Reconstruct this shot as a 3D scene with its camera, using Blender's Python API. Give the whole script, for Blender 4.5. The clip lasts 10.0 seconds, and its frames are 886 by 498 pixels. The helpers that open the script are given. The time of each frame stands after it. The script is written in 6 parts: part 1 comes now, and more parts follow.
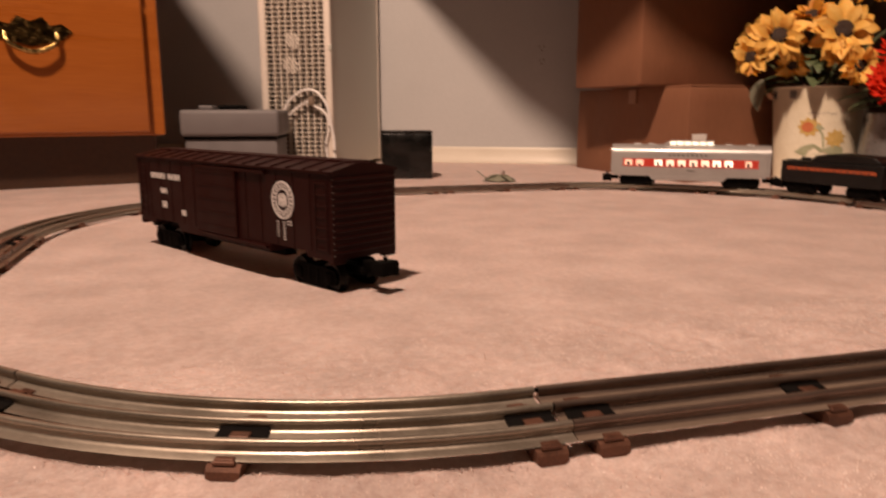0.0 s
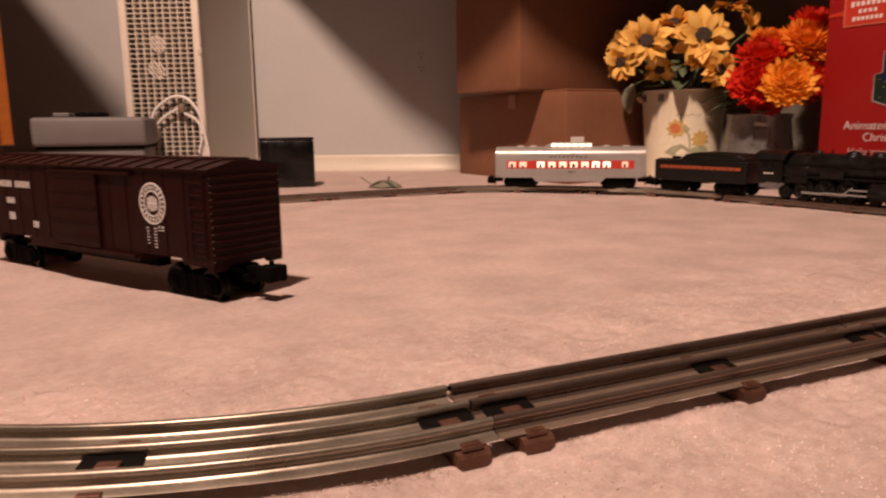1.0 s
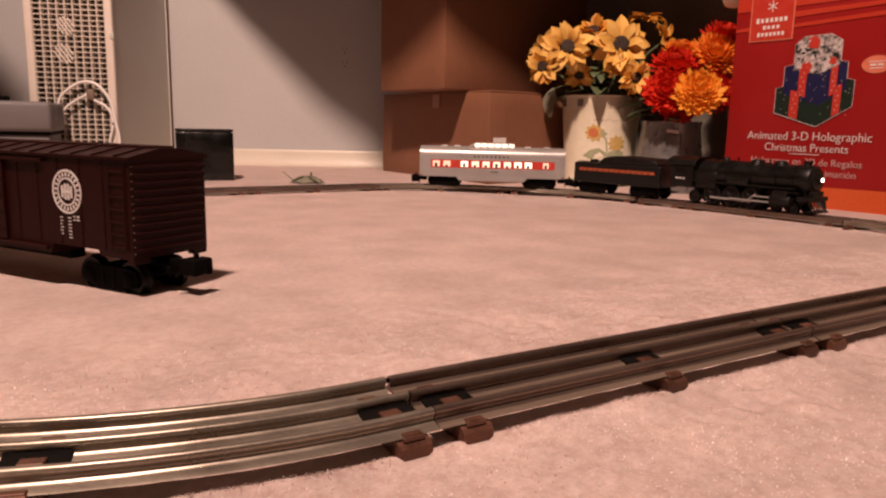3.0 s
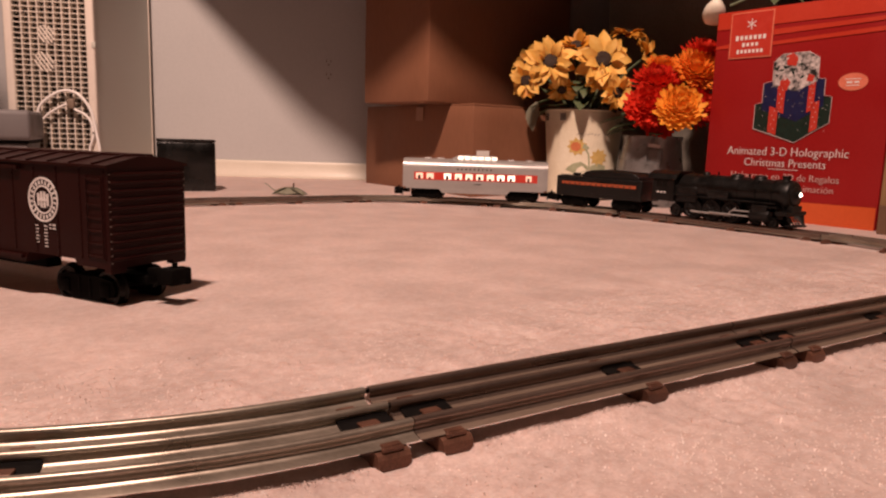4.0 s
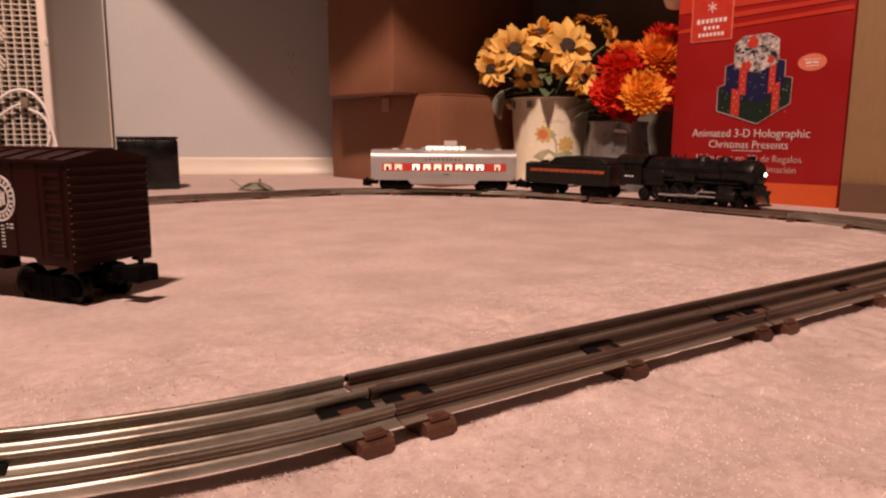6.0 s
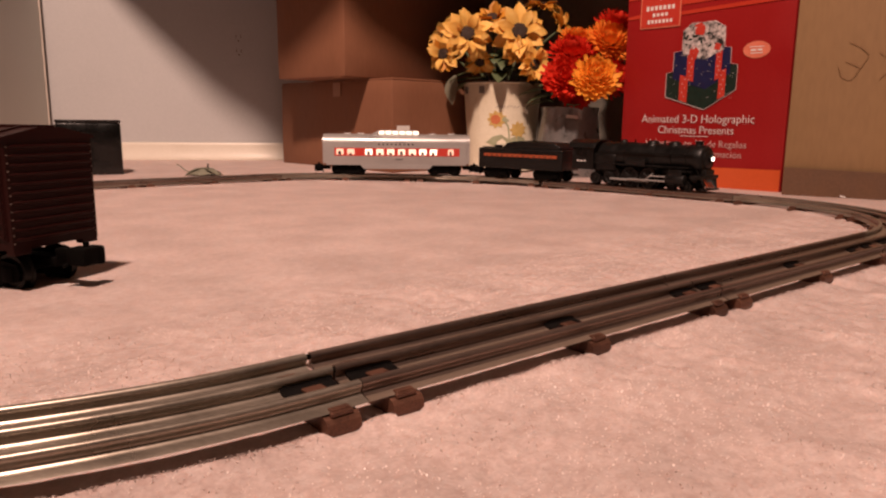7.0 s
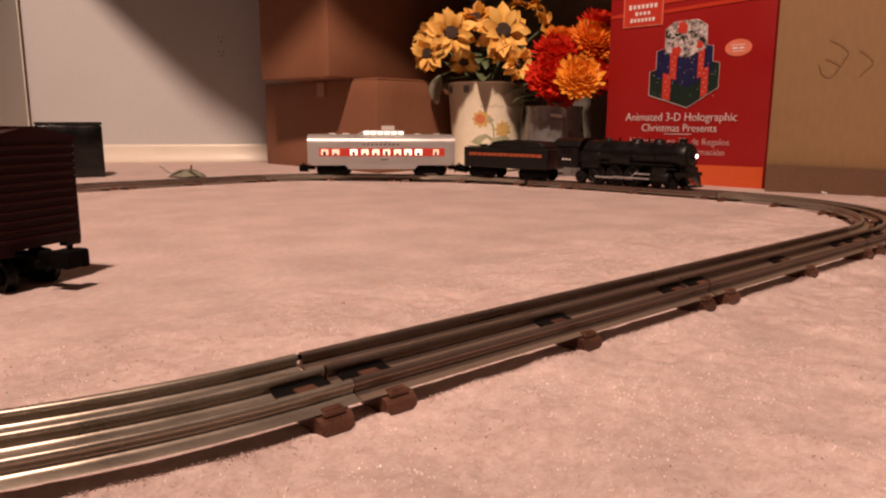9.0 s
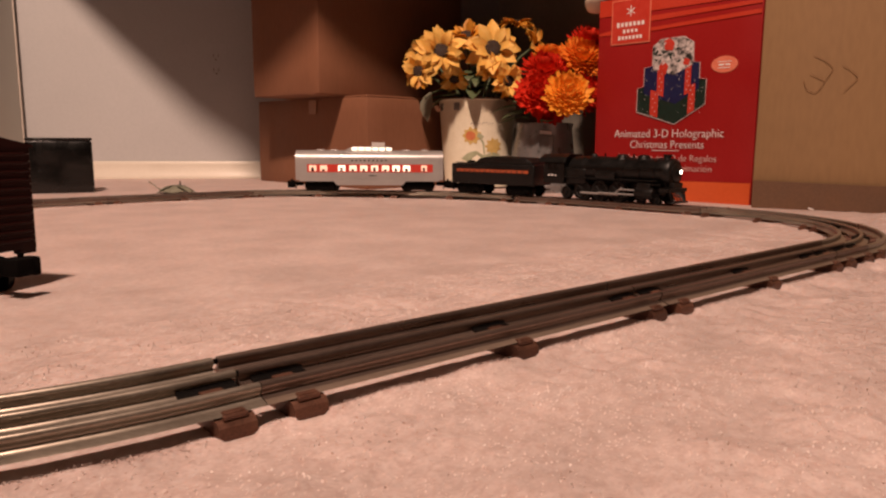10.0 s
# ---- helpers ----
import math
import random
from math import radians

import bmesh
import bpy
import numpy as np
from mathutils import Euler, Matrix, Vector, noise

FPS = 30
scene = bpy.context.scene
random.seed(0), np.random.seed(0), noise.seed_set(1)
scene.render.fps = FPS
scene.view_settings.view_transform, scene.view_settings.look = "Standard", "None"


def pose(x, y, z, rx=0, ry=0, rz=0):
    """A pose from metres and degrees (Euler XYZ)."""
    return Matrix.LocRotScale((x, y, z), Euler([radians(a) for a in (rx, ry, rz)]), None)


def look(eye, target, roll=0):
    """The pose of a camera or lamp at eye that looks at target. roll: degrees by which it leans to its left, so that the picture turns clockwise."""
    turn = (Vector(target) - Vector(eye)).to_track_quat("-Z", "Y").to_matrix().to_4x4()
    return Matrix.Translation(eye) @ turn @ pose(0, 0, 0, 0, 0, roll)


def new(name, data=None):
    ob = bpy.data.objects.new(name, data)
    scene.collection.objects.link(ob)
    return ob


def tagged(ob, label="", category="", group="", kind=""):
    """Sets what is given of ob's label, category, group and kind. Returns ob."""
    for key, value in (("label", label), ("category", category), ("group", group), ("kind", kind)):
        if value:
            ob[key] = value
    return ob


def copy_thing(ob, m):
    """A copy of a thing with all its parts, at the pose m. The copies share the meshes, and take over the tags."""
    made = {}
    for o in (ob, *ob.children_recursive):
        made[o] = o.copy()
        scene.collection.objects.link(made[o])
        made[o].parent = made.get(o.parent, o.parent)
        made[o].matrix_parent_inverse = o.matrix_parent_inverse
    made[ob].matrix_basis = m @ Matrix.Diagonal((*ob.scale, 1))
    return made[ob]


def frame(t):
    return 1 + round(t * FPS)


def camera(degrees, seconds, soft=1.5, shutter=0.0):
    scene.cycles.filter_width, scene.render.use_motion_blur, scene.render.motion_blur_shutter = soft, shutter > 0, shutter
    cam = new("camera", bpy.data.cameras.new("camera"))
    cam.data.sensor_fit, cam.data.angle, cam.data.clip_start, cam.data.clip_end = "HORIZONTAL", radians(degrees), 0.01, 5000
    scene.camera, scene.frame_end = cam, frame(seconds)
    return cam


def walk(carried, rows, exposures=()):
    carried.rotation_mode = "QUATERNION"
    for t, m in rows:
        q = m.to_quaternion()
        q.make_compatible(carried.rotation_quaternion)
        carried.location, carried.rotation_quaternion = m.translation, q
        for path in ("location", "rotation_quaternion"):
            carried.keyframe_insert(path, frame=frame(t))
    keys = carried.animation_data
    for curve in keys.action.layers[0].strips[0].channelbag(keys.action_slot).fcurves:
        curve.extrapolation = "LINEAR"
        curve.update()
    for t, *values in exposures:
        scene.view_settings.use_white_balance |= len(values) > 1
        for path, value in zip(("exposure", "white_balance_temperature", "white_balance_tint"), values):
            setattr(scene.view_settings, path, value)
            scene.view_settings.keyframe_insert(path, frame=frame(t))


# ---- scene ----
cam = camera(64.4, 10.0, soft=2.2, shutter=0.5)
PATH = [
    (0, (-0.122, -0.238, 0.13), (0.477, 1.632, -0.247), -0.1),
    (0.5, (-0.121, -0.224, 0.122), (0.624, 1.578, -0.323), -1.6),
    (1, (-0.12, -0.213, 0.116), (0.785, 1.537, -0.229), -0.7),
    (1.5, (-0.124, -0.211, 0.114), (0.87, 1.491, -0.227), 1.0),
    (2, (-0.128, -0.213, 0.114), (0.906, 1.457, -0.26), 1.2),
    (2.5, (-0.129, -0.211, 0.114), (0.941, 1.438, -0.255), 1.0),
    (4, (-0.127, -0.21, 0.112), (1.019, 1.399, -0.196), 1.8),
    (4.5, (-0.127, -0.209, 0.111), (1.027, 1.39, -0.223), 1.8),
    (5, (-0.127, -0.208, 0.112), (1.031, 1.386, -0.23), 1.6),
    (6.5, (-0.126, -0.202, 0.103), (1.14, 1.313, -0.214), 0.1),
    (7, (-0.128, -0.199, 0.101), (1.19, 1.263, -0.256), 0.6),
    (7.5, (-0.129, -0.197, 0.101), (1.198, 1.254, -0.265), -0.2),
    (8, (-0.129, -0.197, 0.101), (1.206, 1.247, -0.264), -0.1),
    (8.5, (-0.129, -0.197, 0.1), (1.218, 1.24, -0.25), 0.3),
    (9, (-0.129, -0.197, 0.1), (1.22, 1.236, -0.256), 0.2),
    (9.5, (-0.12, -0.206, 0.095), (1.253, 1.209, -0.236), 1.0),
    (10, (-0.104, -0.215, 0.093), (1.24, 1.236, -0.207), 0.3),
]
walk(cam, [(t, look(eye, target, roll)) for t, eye, target, roll in PATH],
     [(0.0, -0.10, 6850, 5), (1.2, -0.06, 6700, 10), (2.4, 0.0, 6560, 12), (4.5, 0.0, 6540, 13), (7.0, 0.0, 6600, 13), (8.0, 0.0, 6600, 11), (9.0, -0.02, 6650, 10), (10.0, -0.08, 6700, 9)])

# ---- world and light ----
world = bpy.data.worlds.new("world")
scene.world = world
world.use_nodes = True
world.node_tree.nodes["Background"].inputs["Color"].default_value = (1.0, 0.86, 0.72, 1)
world.node_tree.nodes["Background"].inputs["Strength"].default_value = 0.004

lamp = bpy.data.lights.new("ceiling_lamp", "AREA")
lamp.shape, lamp.size, lamp.energy = "DISK", 0.20, 53.0
lamp.spread = radians(120)
lamp.color = (1.0, 0.675, 0.545)
new("ceiling_lamp", lamp).matrix_world = look((-0.65, -0.35, 2.35), (0.38, 0.90, 0.50))
scene.view_settings.exposure = 0.0


# ---- materials ----
def material(name, dark, light, rough=0.6, metal=0.0, scale=40.0, fine=400.0, bump=0.1, depth=0.0005, stretch=(1, 1, 1), rough_range=0.12,
             random=0.0, sheen=0.0, coat=0.0, contrast=0.5, gloss=0.5):
    """Two colours mixed by a coarse and a fine noise, with relief and uneven gloss. stretch scales the grain along the axes."""
    m = bpy.data.materials.new(name)
    m.use_nodes = True
    t = m.node_tree
    bsdf = t.nodes["Principled BSDF"]
    co = t.nodes.new("ShaderNodeTexCoord")
    mp = t.nodes.new("ShaderNodeMapping")
    mp.inputs["Scale"].default_value = stretch
    t.links.new(co.outputs["Object"], mp.inputs["Vector"])
    n1, n2 = t.nodes.new("ShaderNodeTexNoise"), t.nodes.new("ShaderNodeTexNoise")
    for n, s, d in ((n1, scale, 4.0), (n2, fine, 2.0)):
        n.inputs["Scale"].default_value, n.inputs["Detail"].default_value = s, d
        t.links.new(mp.outputs["Vector"], n.inputs["Vector"])
    mixf = t.nodes.new("ShaderNodeMath")
    mixf.operation = "MULTIPLY_ADD"
    mixf.inputs[1].default_value, mixf.inputs[2].default_value = 0.45, 0.0
    t.links.new(n2.outputs["Fac"], mixf.inputs[0])
    add = t.nodes.new("ShaderNodeMath")
    add.operation = "MULTIPLY_ADD"
    add.inputs[1].default_value = 0.55
    t.links.new(n1.outputs["Fac"], add.inputs[0])
    t.links.new(mixf.outputs[0], add.inputs[2])
    ramp = t.nodes.new("ShaderNodeValToRGB")
    ramp.color_ramp.elements[0].position, ramp.color_ramp.elements[1].position = 0.5 - contrast * 0.4, 0.5 + contrast * 0.4
    ramp.color_ramp.elements[0].color, ramp.color_ramp.elements[1].color = (*dark, 1), (*light, 1)
    t.links.new(add.outputs[0], ramp.inputs["Fac"])
    out = ramp.outputs["Color"]
    if random:
        info = t.nodes.new("ShaderNodeObjectInfo")
        hsv = t.nodes.new("ShaderNodeHueSaturation")
        rng = t.nodes.new("ShaderNodeMapRange")
        rng.inputs["To Min"].default_value, rng.inputs["To Max"].default_value = 1 - random, 1 + random
        t.links.new(info.outputs["Random"], rng.inputs["Value"])
        t.links.new(rng.outputs["Result"], hsv.inputs["Value"])
        t.links.new(out, hsv.inputs["Color"])
        out = hsv.outputs["Color"]
    t.links.new(out, bsdf.inputs["Base Color"])
    rr = t.nodes.new("ShaderNodeMapRange")
    rr.inputs["From Min"].default_value, rr.inputs["From Max"].default_value = 0.3, 0.7
    rr.inputs["To Min"].default_value, rr.inputs["To Max"].default_value = max(rough - rough_range, 0.03), min(rough + rough_range, 1)
    t.links.new(n1.outputs["Fac"], rr.inputs["Value"])
    t.links.new(rr.outputs["Result"], bsdf.inputs["Roughness"])
    bsdf.inputs["Metallic"].default_value = metal
    bsdf.inputs["Sheen Weight"].default_value = sheen
    bsdf.inputs["Coat Weight"].default_value = coat
    bsdf.inputs["Specular IOR Level"].default_value = gloss
    if bump:
        b = t.nodes.new("ShaderNodeBump")
        b.inputs["Strength"].default_value, b.inputs["Distance"].default_value = bump, depth
        t.links.new(add.outputs[0], b.inputs["Height"])
        t.links.new(b.outputs["Normal"], bsdf.inputs["Normal"])
    return m


def glow(name, colour, strength):
    m = bpy.data.materials.new(name)
    m.use_nodes = True
    b = m.node_tree.nodes["Principled BSDF"]
    b.inputs["Base Color"].default_value = (*colour, 1)
    b.inputs["Emission Color"].default_value = (*colour, 1)
    b.inputs["Emission Strength"].default_value = strength
    return m


CARPET = material("carpet", (0.4191, 0.3194, 0.29), (0.5588, 0.4561, 0.4235), 0.95, scale=190, fine=700, bump=0.17, depth=0.0010, rough_range=0.04, contrast=0.30, sheen=0.80)
CARPET.node_tree.nodes["Principled BSDF"].inputs["Subsurface Weight"].default_value = 0.6
CARPET.node_tree.nodes["Principled BSDF"].inputs["Subsurface Radius"].default_value = (1.0, 0.7, 0.6)
CARPET.node_tree.nodes["Principled BSDF"].inputs["Subsurface Scale"].default_value = 0.003
# broad lighter and darker patches where the nap lies differently
ct = CARPET.node_tree
cb = ct.nodes["Principled BSDF"]
cb.inputs["Sheen Tint"].default_value = (1.0, 0.80, 0.72, 1)
nap = ct.nodes.new("ShaderNodeTexNoise")
nap.inputs["Scale"].default_value, nap.inputs["Detail"].default_value = 17, 4
cmap = next(n for n in ct.nodes if n.type == "MAPPING")
ct.links.new(cmap.outputs["Vector"], nap.inputs["Vector"])
shade_range = ct.nodes.new("ShaderNodeMapRange")
shade_range.inputs["From Min"].default_value, shade_range.inputs["From Max"].default_value = 0.36, 0.66
shade_range.inputs["To Min"].default_value, shade_range.inputs["To Max"].default_value = 0.88, 1.20
ct.links.new(nap.outputs["Fac"], shade_range.inputs["Value"])
nap_value = ct.nodes.new("ShaderNodeHueSaturation")
ct.links.new(shade_range.outputs["Result"], nap_value.inputs["Value"])
ct.links.new(cb.inputs["Base Color"].links[0].from_socket, nap_value.inputs["Color"])
ct.links.new(nap_value.outputs["Color"], cb.inputs["Base Color"])
PILE = material("carpet_pile", (0.4805, 0.384, 0.3542), (0.6355, 0.552, 0.5152), 0.38, scale=14, fine=420, bump=0, rough_range=0.2, sheen=0.25, contrast=0.55)
WALL = material("wall_paint", (0.4132, 0.4173, 0.4138), (0.4648, 0.469, 0.4647), 0.75, scale=6, fine=180, bump=0.12, depth=0.0008)
# unseen ceiling, set dark so that shadows get less bounced light
CEIL = material("low_bounce_ceiling", (0.15, 0.137, 0.12), (0.19, 0.176, 0.156), 0.9, scale=6, fine=120, bump=0.1)
TRIM = material("trim_paint", (0.551, 0.5051, 0.4133), (0.6061, 0.5602, 0.4684), 0.4, scale=12, fine=200, bump=0.06)
RAIL = material("rail_tinplate", (0.1197, 0.08332, 0.06776), (0.2957, 0.2247, 0.1848), 0.30, 0.80, scale=45, fine=900, bump=0.12, depth=0.0002, stretch=(0.35, 1, 1), rough_range=0.10, contrast=1.0)
FOOT = material("dull_rail_foot", (0.1713, 0.1273, 0.09584), (0.3298, 0.2575, 0.2001), 0.42, 0.6, scale=40, fine=900, bump=0.12, stretch=(0.3, 1, 1), depth=0.0002, rough_range=0.10, contrast=0.8)
CURVERAIL = material("olive_rail_tinplate", (0.225, 0.192, 0.152), (0.455, 0.405, 0.338), 0.36, 0.78, scale=45, fine=900, bump=0.10, depth=0.0002, stretch=(0.35, 1, 1), rough_range=0.10, contrast=0.8)
TIE = material("tie_brown_steel", (0.06, 0.027, 0.018), (0.18, 0.0825, 0.051), 0.5, 0.4, scale=120, fine=1400, bump=0.25, depth=0.0003, random=0.2)
FIBRE = material("insulator_black", (0.0025, 0.002, 0.00175), (0.006, 0.005, 0.0045), 0.7, scale=150, fine=1000, bump=0.1, gloss=0.12)
BOXCAR = material("boxcar_brown_plastic", (0.01352, 0.001989, 0.001591), (0.02068, 0.003341, 0.002545), 0.50, scale=30, fine=700, bump=0.06, depth=0.0001, gloss=0.14)
BLACK = material("black_plastic", (0.0018, 0.0016, 0.0015), (0.0045, 0.004, 0.0036), 0.7, scale=60, fine=700, bump=0.08, depth=0.0002, gloss=0.05)
LOCO = material("locomotive_black", (0.0028, 0.0026, 0.0024), (0.0075, 0.007, 0.0065), 0.42, 0.0, scale=80, fine=900, bump=0.08, depth=0.0002, gloss=0.3)
STEEL = material("wheel_steel", (0.005, 0.0045, 0.004), (0.0175, 0.016, 0.014), 0.4, 0.8, scale=120, fine=900, bump=0.05)
SILVER = material("silver_paint", (0.3179, 0.307, 0.2962), (0.3901, 0.3793, 0.3648), 0.35, 0.35, scale=50, fine=800, bump=0.05, depth=0.0002, stretch=(0.3, 1, 1))
RED = material("red_stripe_paint", (0.42, 0.03, 0.02), (0.52, 0.045, 0.03), 0.4, scale=60, fine=700, bump=0.03)
ORANGE = material("orange_stripe_paint", (0.28, 0.05, 0.018), (0.40, 0.09, 0.03), 0.45, scale=400, fine=1200, bump=0.03, contrast=0.3)
WHITEINK = material("white_ink", (0.62, 0.6, 0.58), (0.74, 0.72, 0.7), 0.55, scale=200, fine=1500, bump=0.02)
LIT = glow("lit_window", (1.0, 0.86, 0.70), 1.3)
HALFLIT = glow("half_lit_window", (1.0, 0.78, 0.62), 0.75)
SPARKINK = material("pale_print", (0.42, 0.36, 0.35), (0.60, 0.53, 0.52), 0.5, scale=200, fine=900, bump=0)
PALEPINK = material("pale_pink_ink", (0.52, 0.36, 0.33), (0.62, 0.45, 0.42), 0.55, scale=200, fine=900, bump=0)
DIM = glow("dim_window", (1.0, 0.66, 0.50), 0.45)
PEN = material("brown_pen_ink", (0.1584, 0.0858, 0.03564), (0.2904, 0.165, 0.0726), 0.6, scale=500, fine=1500, bump=0)
BANDRED = material("orange_red_print", (0.42, 0.028, 0.012), (0.48, 0.040, 0.016), 0.42, scale=8, fine=220, bump=0.05)
# fibre tips: sparkle put into a paler colour, besides their gloss
GLINT = material("painted_glint", (0.72, 0.59, 0.54), (0.84, 0.73, 0.67), 0.40, scale=60, fine=300, bump=0, rough_range=0.1, coat=0.3, gloss=0.6)
HEAD = glow("headlight_glow", (1.0, 0.93, 0.8), 5.0)
CARD = material("cardboard_brown", (0.1737, 0.07154, 0.03443), (0.2178, 0.0927, 0.04659), 0.75, scale=7, fine=160, bump=0.15, depth=0.0006, stretch=(1, 1, 0.25))
CARDTAN = material("cardboard_tan", (0.218, 0.1292, 0.05652), (0.2665, 0.1615, 0.07267), 0.75, scale=7, fine=160, bump=0.15, depth=0.0006, stretch=(1, 1, 0.25))
# darker card tone that carries the shade at the tan box's foot
CARDIN = material("cardboard_foot_shade", (0.1024, 0.0544, 0.0288), (0.1472, 0.08, 0.0448), 0.85, scale=30, fine=300, bump=0.2)
TAPE = material("packing_tape", (0.24, 0.112, 0.0576), (0.288, 0.136, 0.072), 0.5, scale=20, fine=200, bump=0.1)
LABEL = material("paper_label", (0.7, 0.68, 0.65), (0.78, 0.76, 0.73), 0.6, scale=60, fine=500, bump=0.03)
INK = material("black_ink", (0.012, 0.01, 0.01), (0.03, 0.026, 0.024), 0.5, scale=200, fine=900, bump=0)
REDCARD = material("red_printed_card", (0.2422, 0.00765, 0.0085), (0.289, 0.01105, 0.01105), 0.42, scale=8, fine=220, bump=0.06, depth=0.0003, gloss=0.3)
ORANGECARD = material("orange_printed_card", (0.50, 0.075, 0.016), (0.58, 0.095, 0.022), 0.42, scale=8, fine=220, bump=0.06, depth=0.0003)
REDINK = material("bright_red_ink", (0.416, 0.02625, 0.015), (0.496, 0.04125, 0.0225), 0.45, scale=80, fine=600, bump=0.02)
PINKINK = material("coral_ink", (0.56, 0.13, 0.075), (0.70, 0.22, 0.135), 0.45, scale=80, fine=600, bump=0.02)
NAVY = material("navy_ink", (0.00308, 0.00594, 0.0374), (0.00539, 0.01089, 0.06545), 0.4, scale=150, fine=600, bump=0.02)
GREEN = material("dark_green_ink", (0.0022, 0.0121, 0.0088), (0.0044, 0.0242, 0.0165), 0.4, scale=150, fine=600, bump=0.02)
FOIL = material("silver_foil_ink", (0.015, 0.018, 0.018), (0.60, 0.55, 0.53), 0.4, scale=62, fine=200, bump=0.02, contrast=0.24)
WOOD = material("orange_stained_oak", (0.2656, 0.07225, 0.01063), (0.3719, 0.1169, 0.01912), 0.36, scale=5, fine=70, bump=0.12, depth=0.0005, stretch=(0.25, 1, 5), coat=0.25)
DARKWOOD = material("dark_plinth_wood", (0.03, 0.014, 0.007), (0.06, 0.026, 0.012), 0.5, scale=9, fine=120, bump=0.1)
BRASS = material("antique_brass", (0.10, 0.06, 0.02), (0.60, 0.43, 0.17), 0.22, 1.0, scale=120, fine=600, bump=0.2, depth=0.0008)
FANSHELL = material("grey_shell", (0.443, 0.4486, 0.3956), (0.5151, 0.5234, 0.4675), 0.5, scale=10, fine=250, bump=0.05)
FANWHITE = material("cream_plastic", (0.6494, 0.5904, 0.5215), (0.7282, 0.679, 0.6002), 0.45, scale=30, fine=300, bump=0.04)
FANIN = material("filter_brown", (0.1521, 0.1112, 0.07898), (0.2106, 0.158, 0.117), 0.7, scale=20, fine=300, bump=0.05)
CORD = material("white_cord", (0.72, 0.7, 0.67), (0.8, 0.78, 0.75), 0.4, scale=60, fine=300, bump=0.02)
GREYBIN = material("grey_plastic_case", (0.1178, 0.1107, 0.1134), (0.1459, 0.137, 0.138), 0.55, scale=20, fine=350, bump=0.06)
CUBE = material("black_glossy_card", (0.0024, 0.0024, 0.0024), (0.0054, 0.0054, 0.0048), 0.22, scale=30, fine=250, bump=0.35, depth=0.001)
POT = material("cream_enamel", (0.6217, 0.5596, 0.4087), (0.755, 0.7017, 0.5508), 0.42, scale=30, fine=280, bump=0.15, depth=0.0006)
POTINK = material("pale_green_print", (0.33, 0.36, 0.22), (0.42, 0.44, 0.29), 0.5, scale=100, fine=500, bump=0.03)
PRINTORANGE = material("faded_orange_print", (0.50, 0.13, 0.05), (0.62, 0.22, 0.09), 0.5, scale=120, fine=500, bump=0.03)
PRINTYELLOW = material("faded_yellow_print", (0.55, 0.37, 0.10), (0.66, 0.48, 0.18), 0.5, scale=120, fine=500, bump=0.03)
PRINTGREY = material("grey_print", (0.36, 0.33, 0.27), (0.46, 0.43, 0.36), 0.5, scale=120, fine=500, bump=0.03)
ZINC = material("galvanised_zinc", (0.168, 0.165, 0.159), (0.252, 0.246, 0.24), 0.34, 0.4, scale=40, fine=260, bump=0.1, depth=0.0005)
PETAL = material("yellow_petal", (0.80, 0.43, 0.055), (0.90, 0.65, 0.19), 0.6, scale=60, fine=500, bump=0.2, depth=0.0006, random=0.18, stretch=(1, 3, 1))
PETALDEEP = material("amber_petal", (0.6363, 0.2566, 0.02053), (0.8416, 0.431, 0.05132), 0.6, scale=60, fine=500, bump=0.2, depth=0.0006, random=0.18, stretch=(1, 3, 1))
SEEDS = material("dark_flower_centre", (0.010, 0.005, 0.003), (0.04, 0.02, 0.009), 0.85, scale=200, fine=700, bump=0.8, depth=0.002)
MUMRED = material("red_chrysanthemum", (0.562, 0.0171, 0.007331), (0.8798, 0.04888, 0.01466), 0.6, scale=80, fine=500, bump=0.1)
MUMORANGE = material("orange_chrysanthemum", (0.7956, 0.1828, 0.0129), (0.9247, 0.3549, 0.04301), 0.6, scale=60, fine=500, bump=0.1)
MUMYELLOW = material("golden_chrysanthemum", (0.8724, 0.2977, 0.01539), (0.9443, 0.4824, 0.06158), 0.6, scale=60, fine=500, bump=0.1)
# thin fibres and cloth petals let light through
for thin, tint, share_of in ((PILE, (0.66, 0.55, 0.50), 0.5), (PETAL, (0.85, 0.50, 0.07), 0.3), (PETALDEEP, (0.75, 0.34, 0.03), 0.3),
                             (MUMRED, (0.62, 0.03, 0.012), 0.35), (MUMORANGE, (0.82, 0.24, 0.025), 0.35), (MUMYELLOW, (0.88, 0.46, 0.08), 0.35)):
    pt = thin.node_tree
    shine = pt.nodes.new("ShaderNodeBsdfTranslucent")
    shine.inputs["Color"].default_value = (*tint, 1)
    blend = pt.nodes.new("ShaderNodeMixShader")
    blend.inputs["Fac"].default_value = share_of
    surface = next(n for n in pt.nodes if n.type == "OUTPUT_MATERIAL").inputs["Surface"]
    pt.links.new(pt.nodes["Principled BSDF"].outputs["BSDF"], blend.inputs[1])
    pt.links.new(shine.outputs["BSDF"], blend.inputs[2])
    pt.links.new(blend.outputs["Shader"], surface)
LEAF = material("dull_green_leaf", (0.05, 0.075, 0.03), (0.11, 0.14, 0.065), 0.6, scale=60, fine=400, bump=0.2, depth=0.0006)
SPRIG = material("faded_sprig_leaf", (0.1148, 0.117, 0.07781), (0.2065, 0.2028, 0.1474), 0.7, scale=60, fine=400, bump=0.2, depth=0.0006)
TULIP = material("white_tulip", (0.66, 0.64, 0.52), (0.8, 0.77, 0.66), 0.55, scale=40, fine=300, bump=0.1)
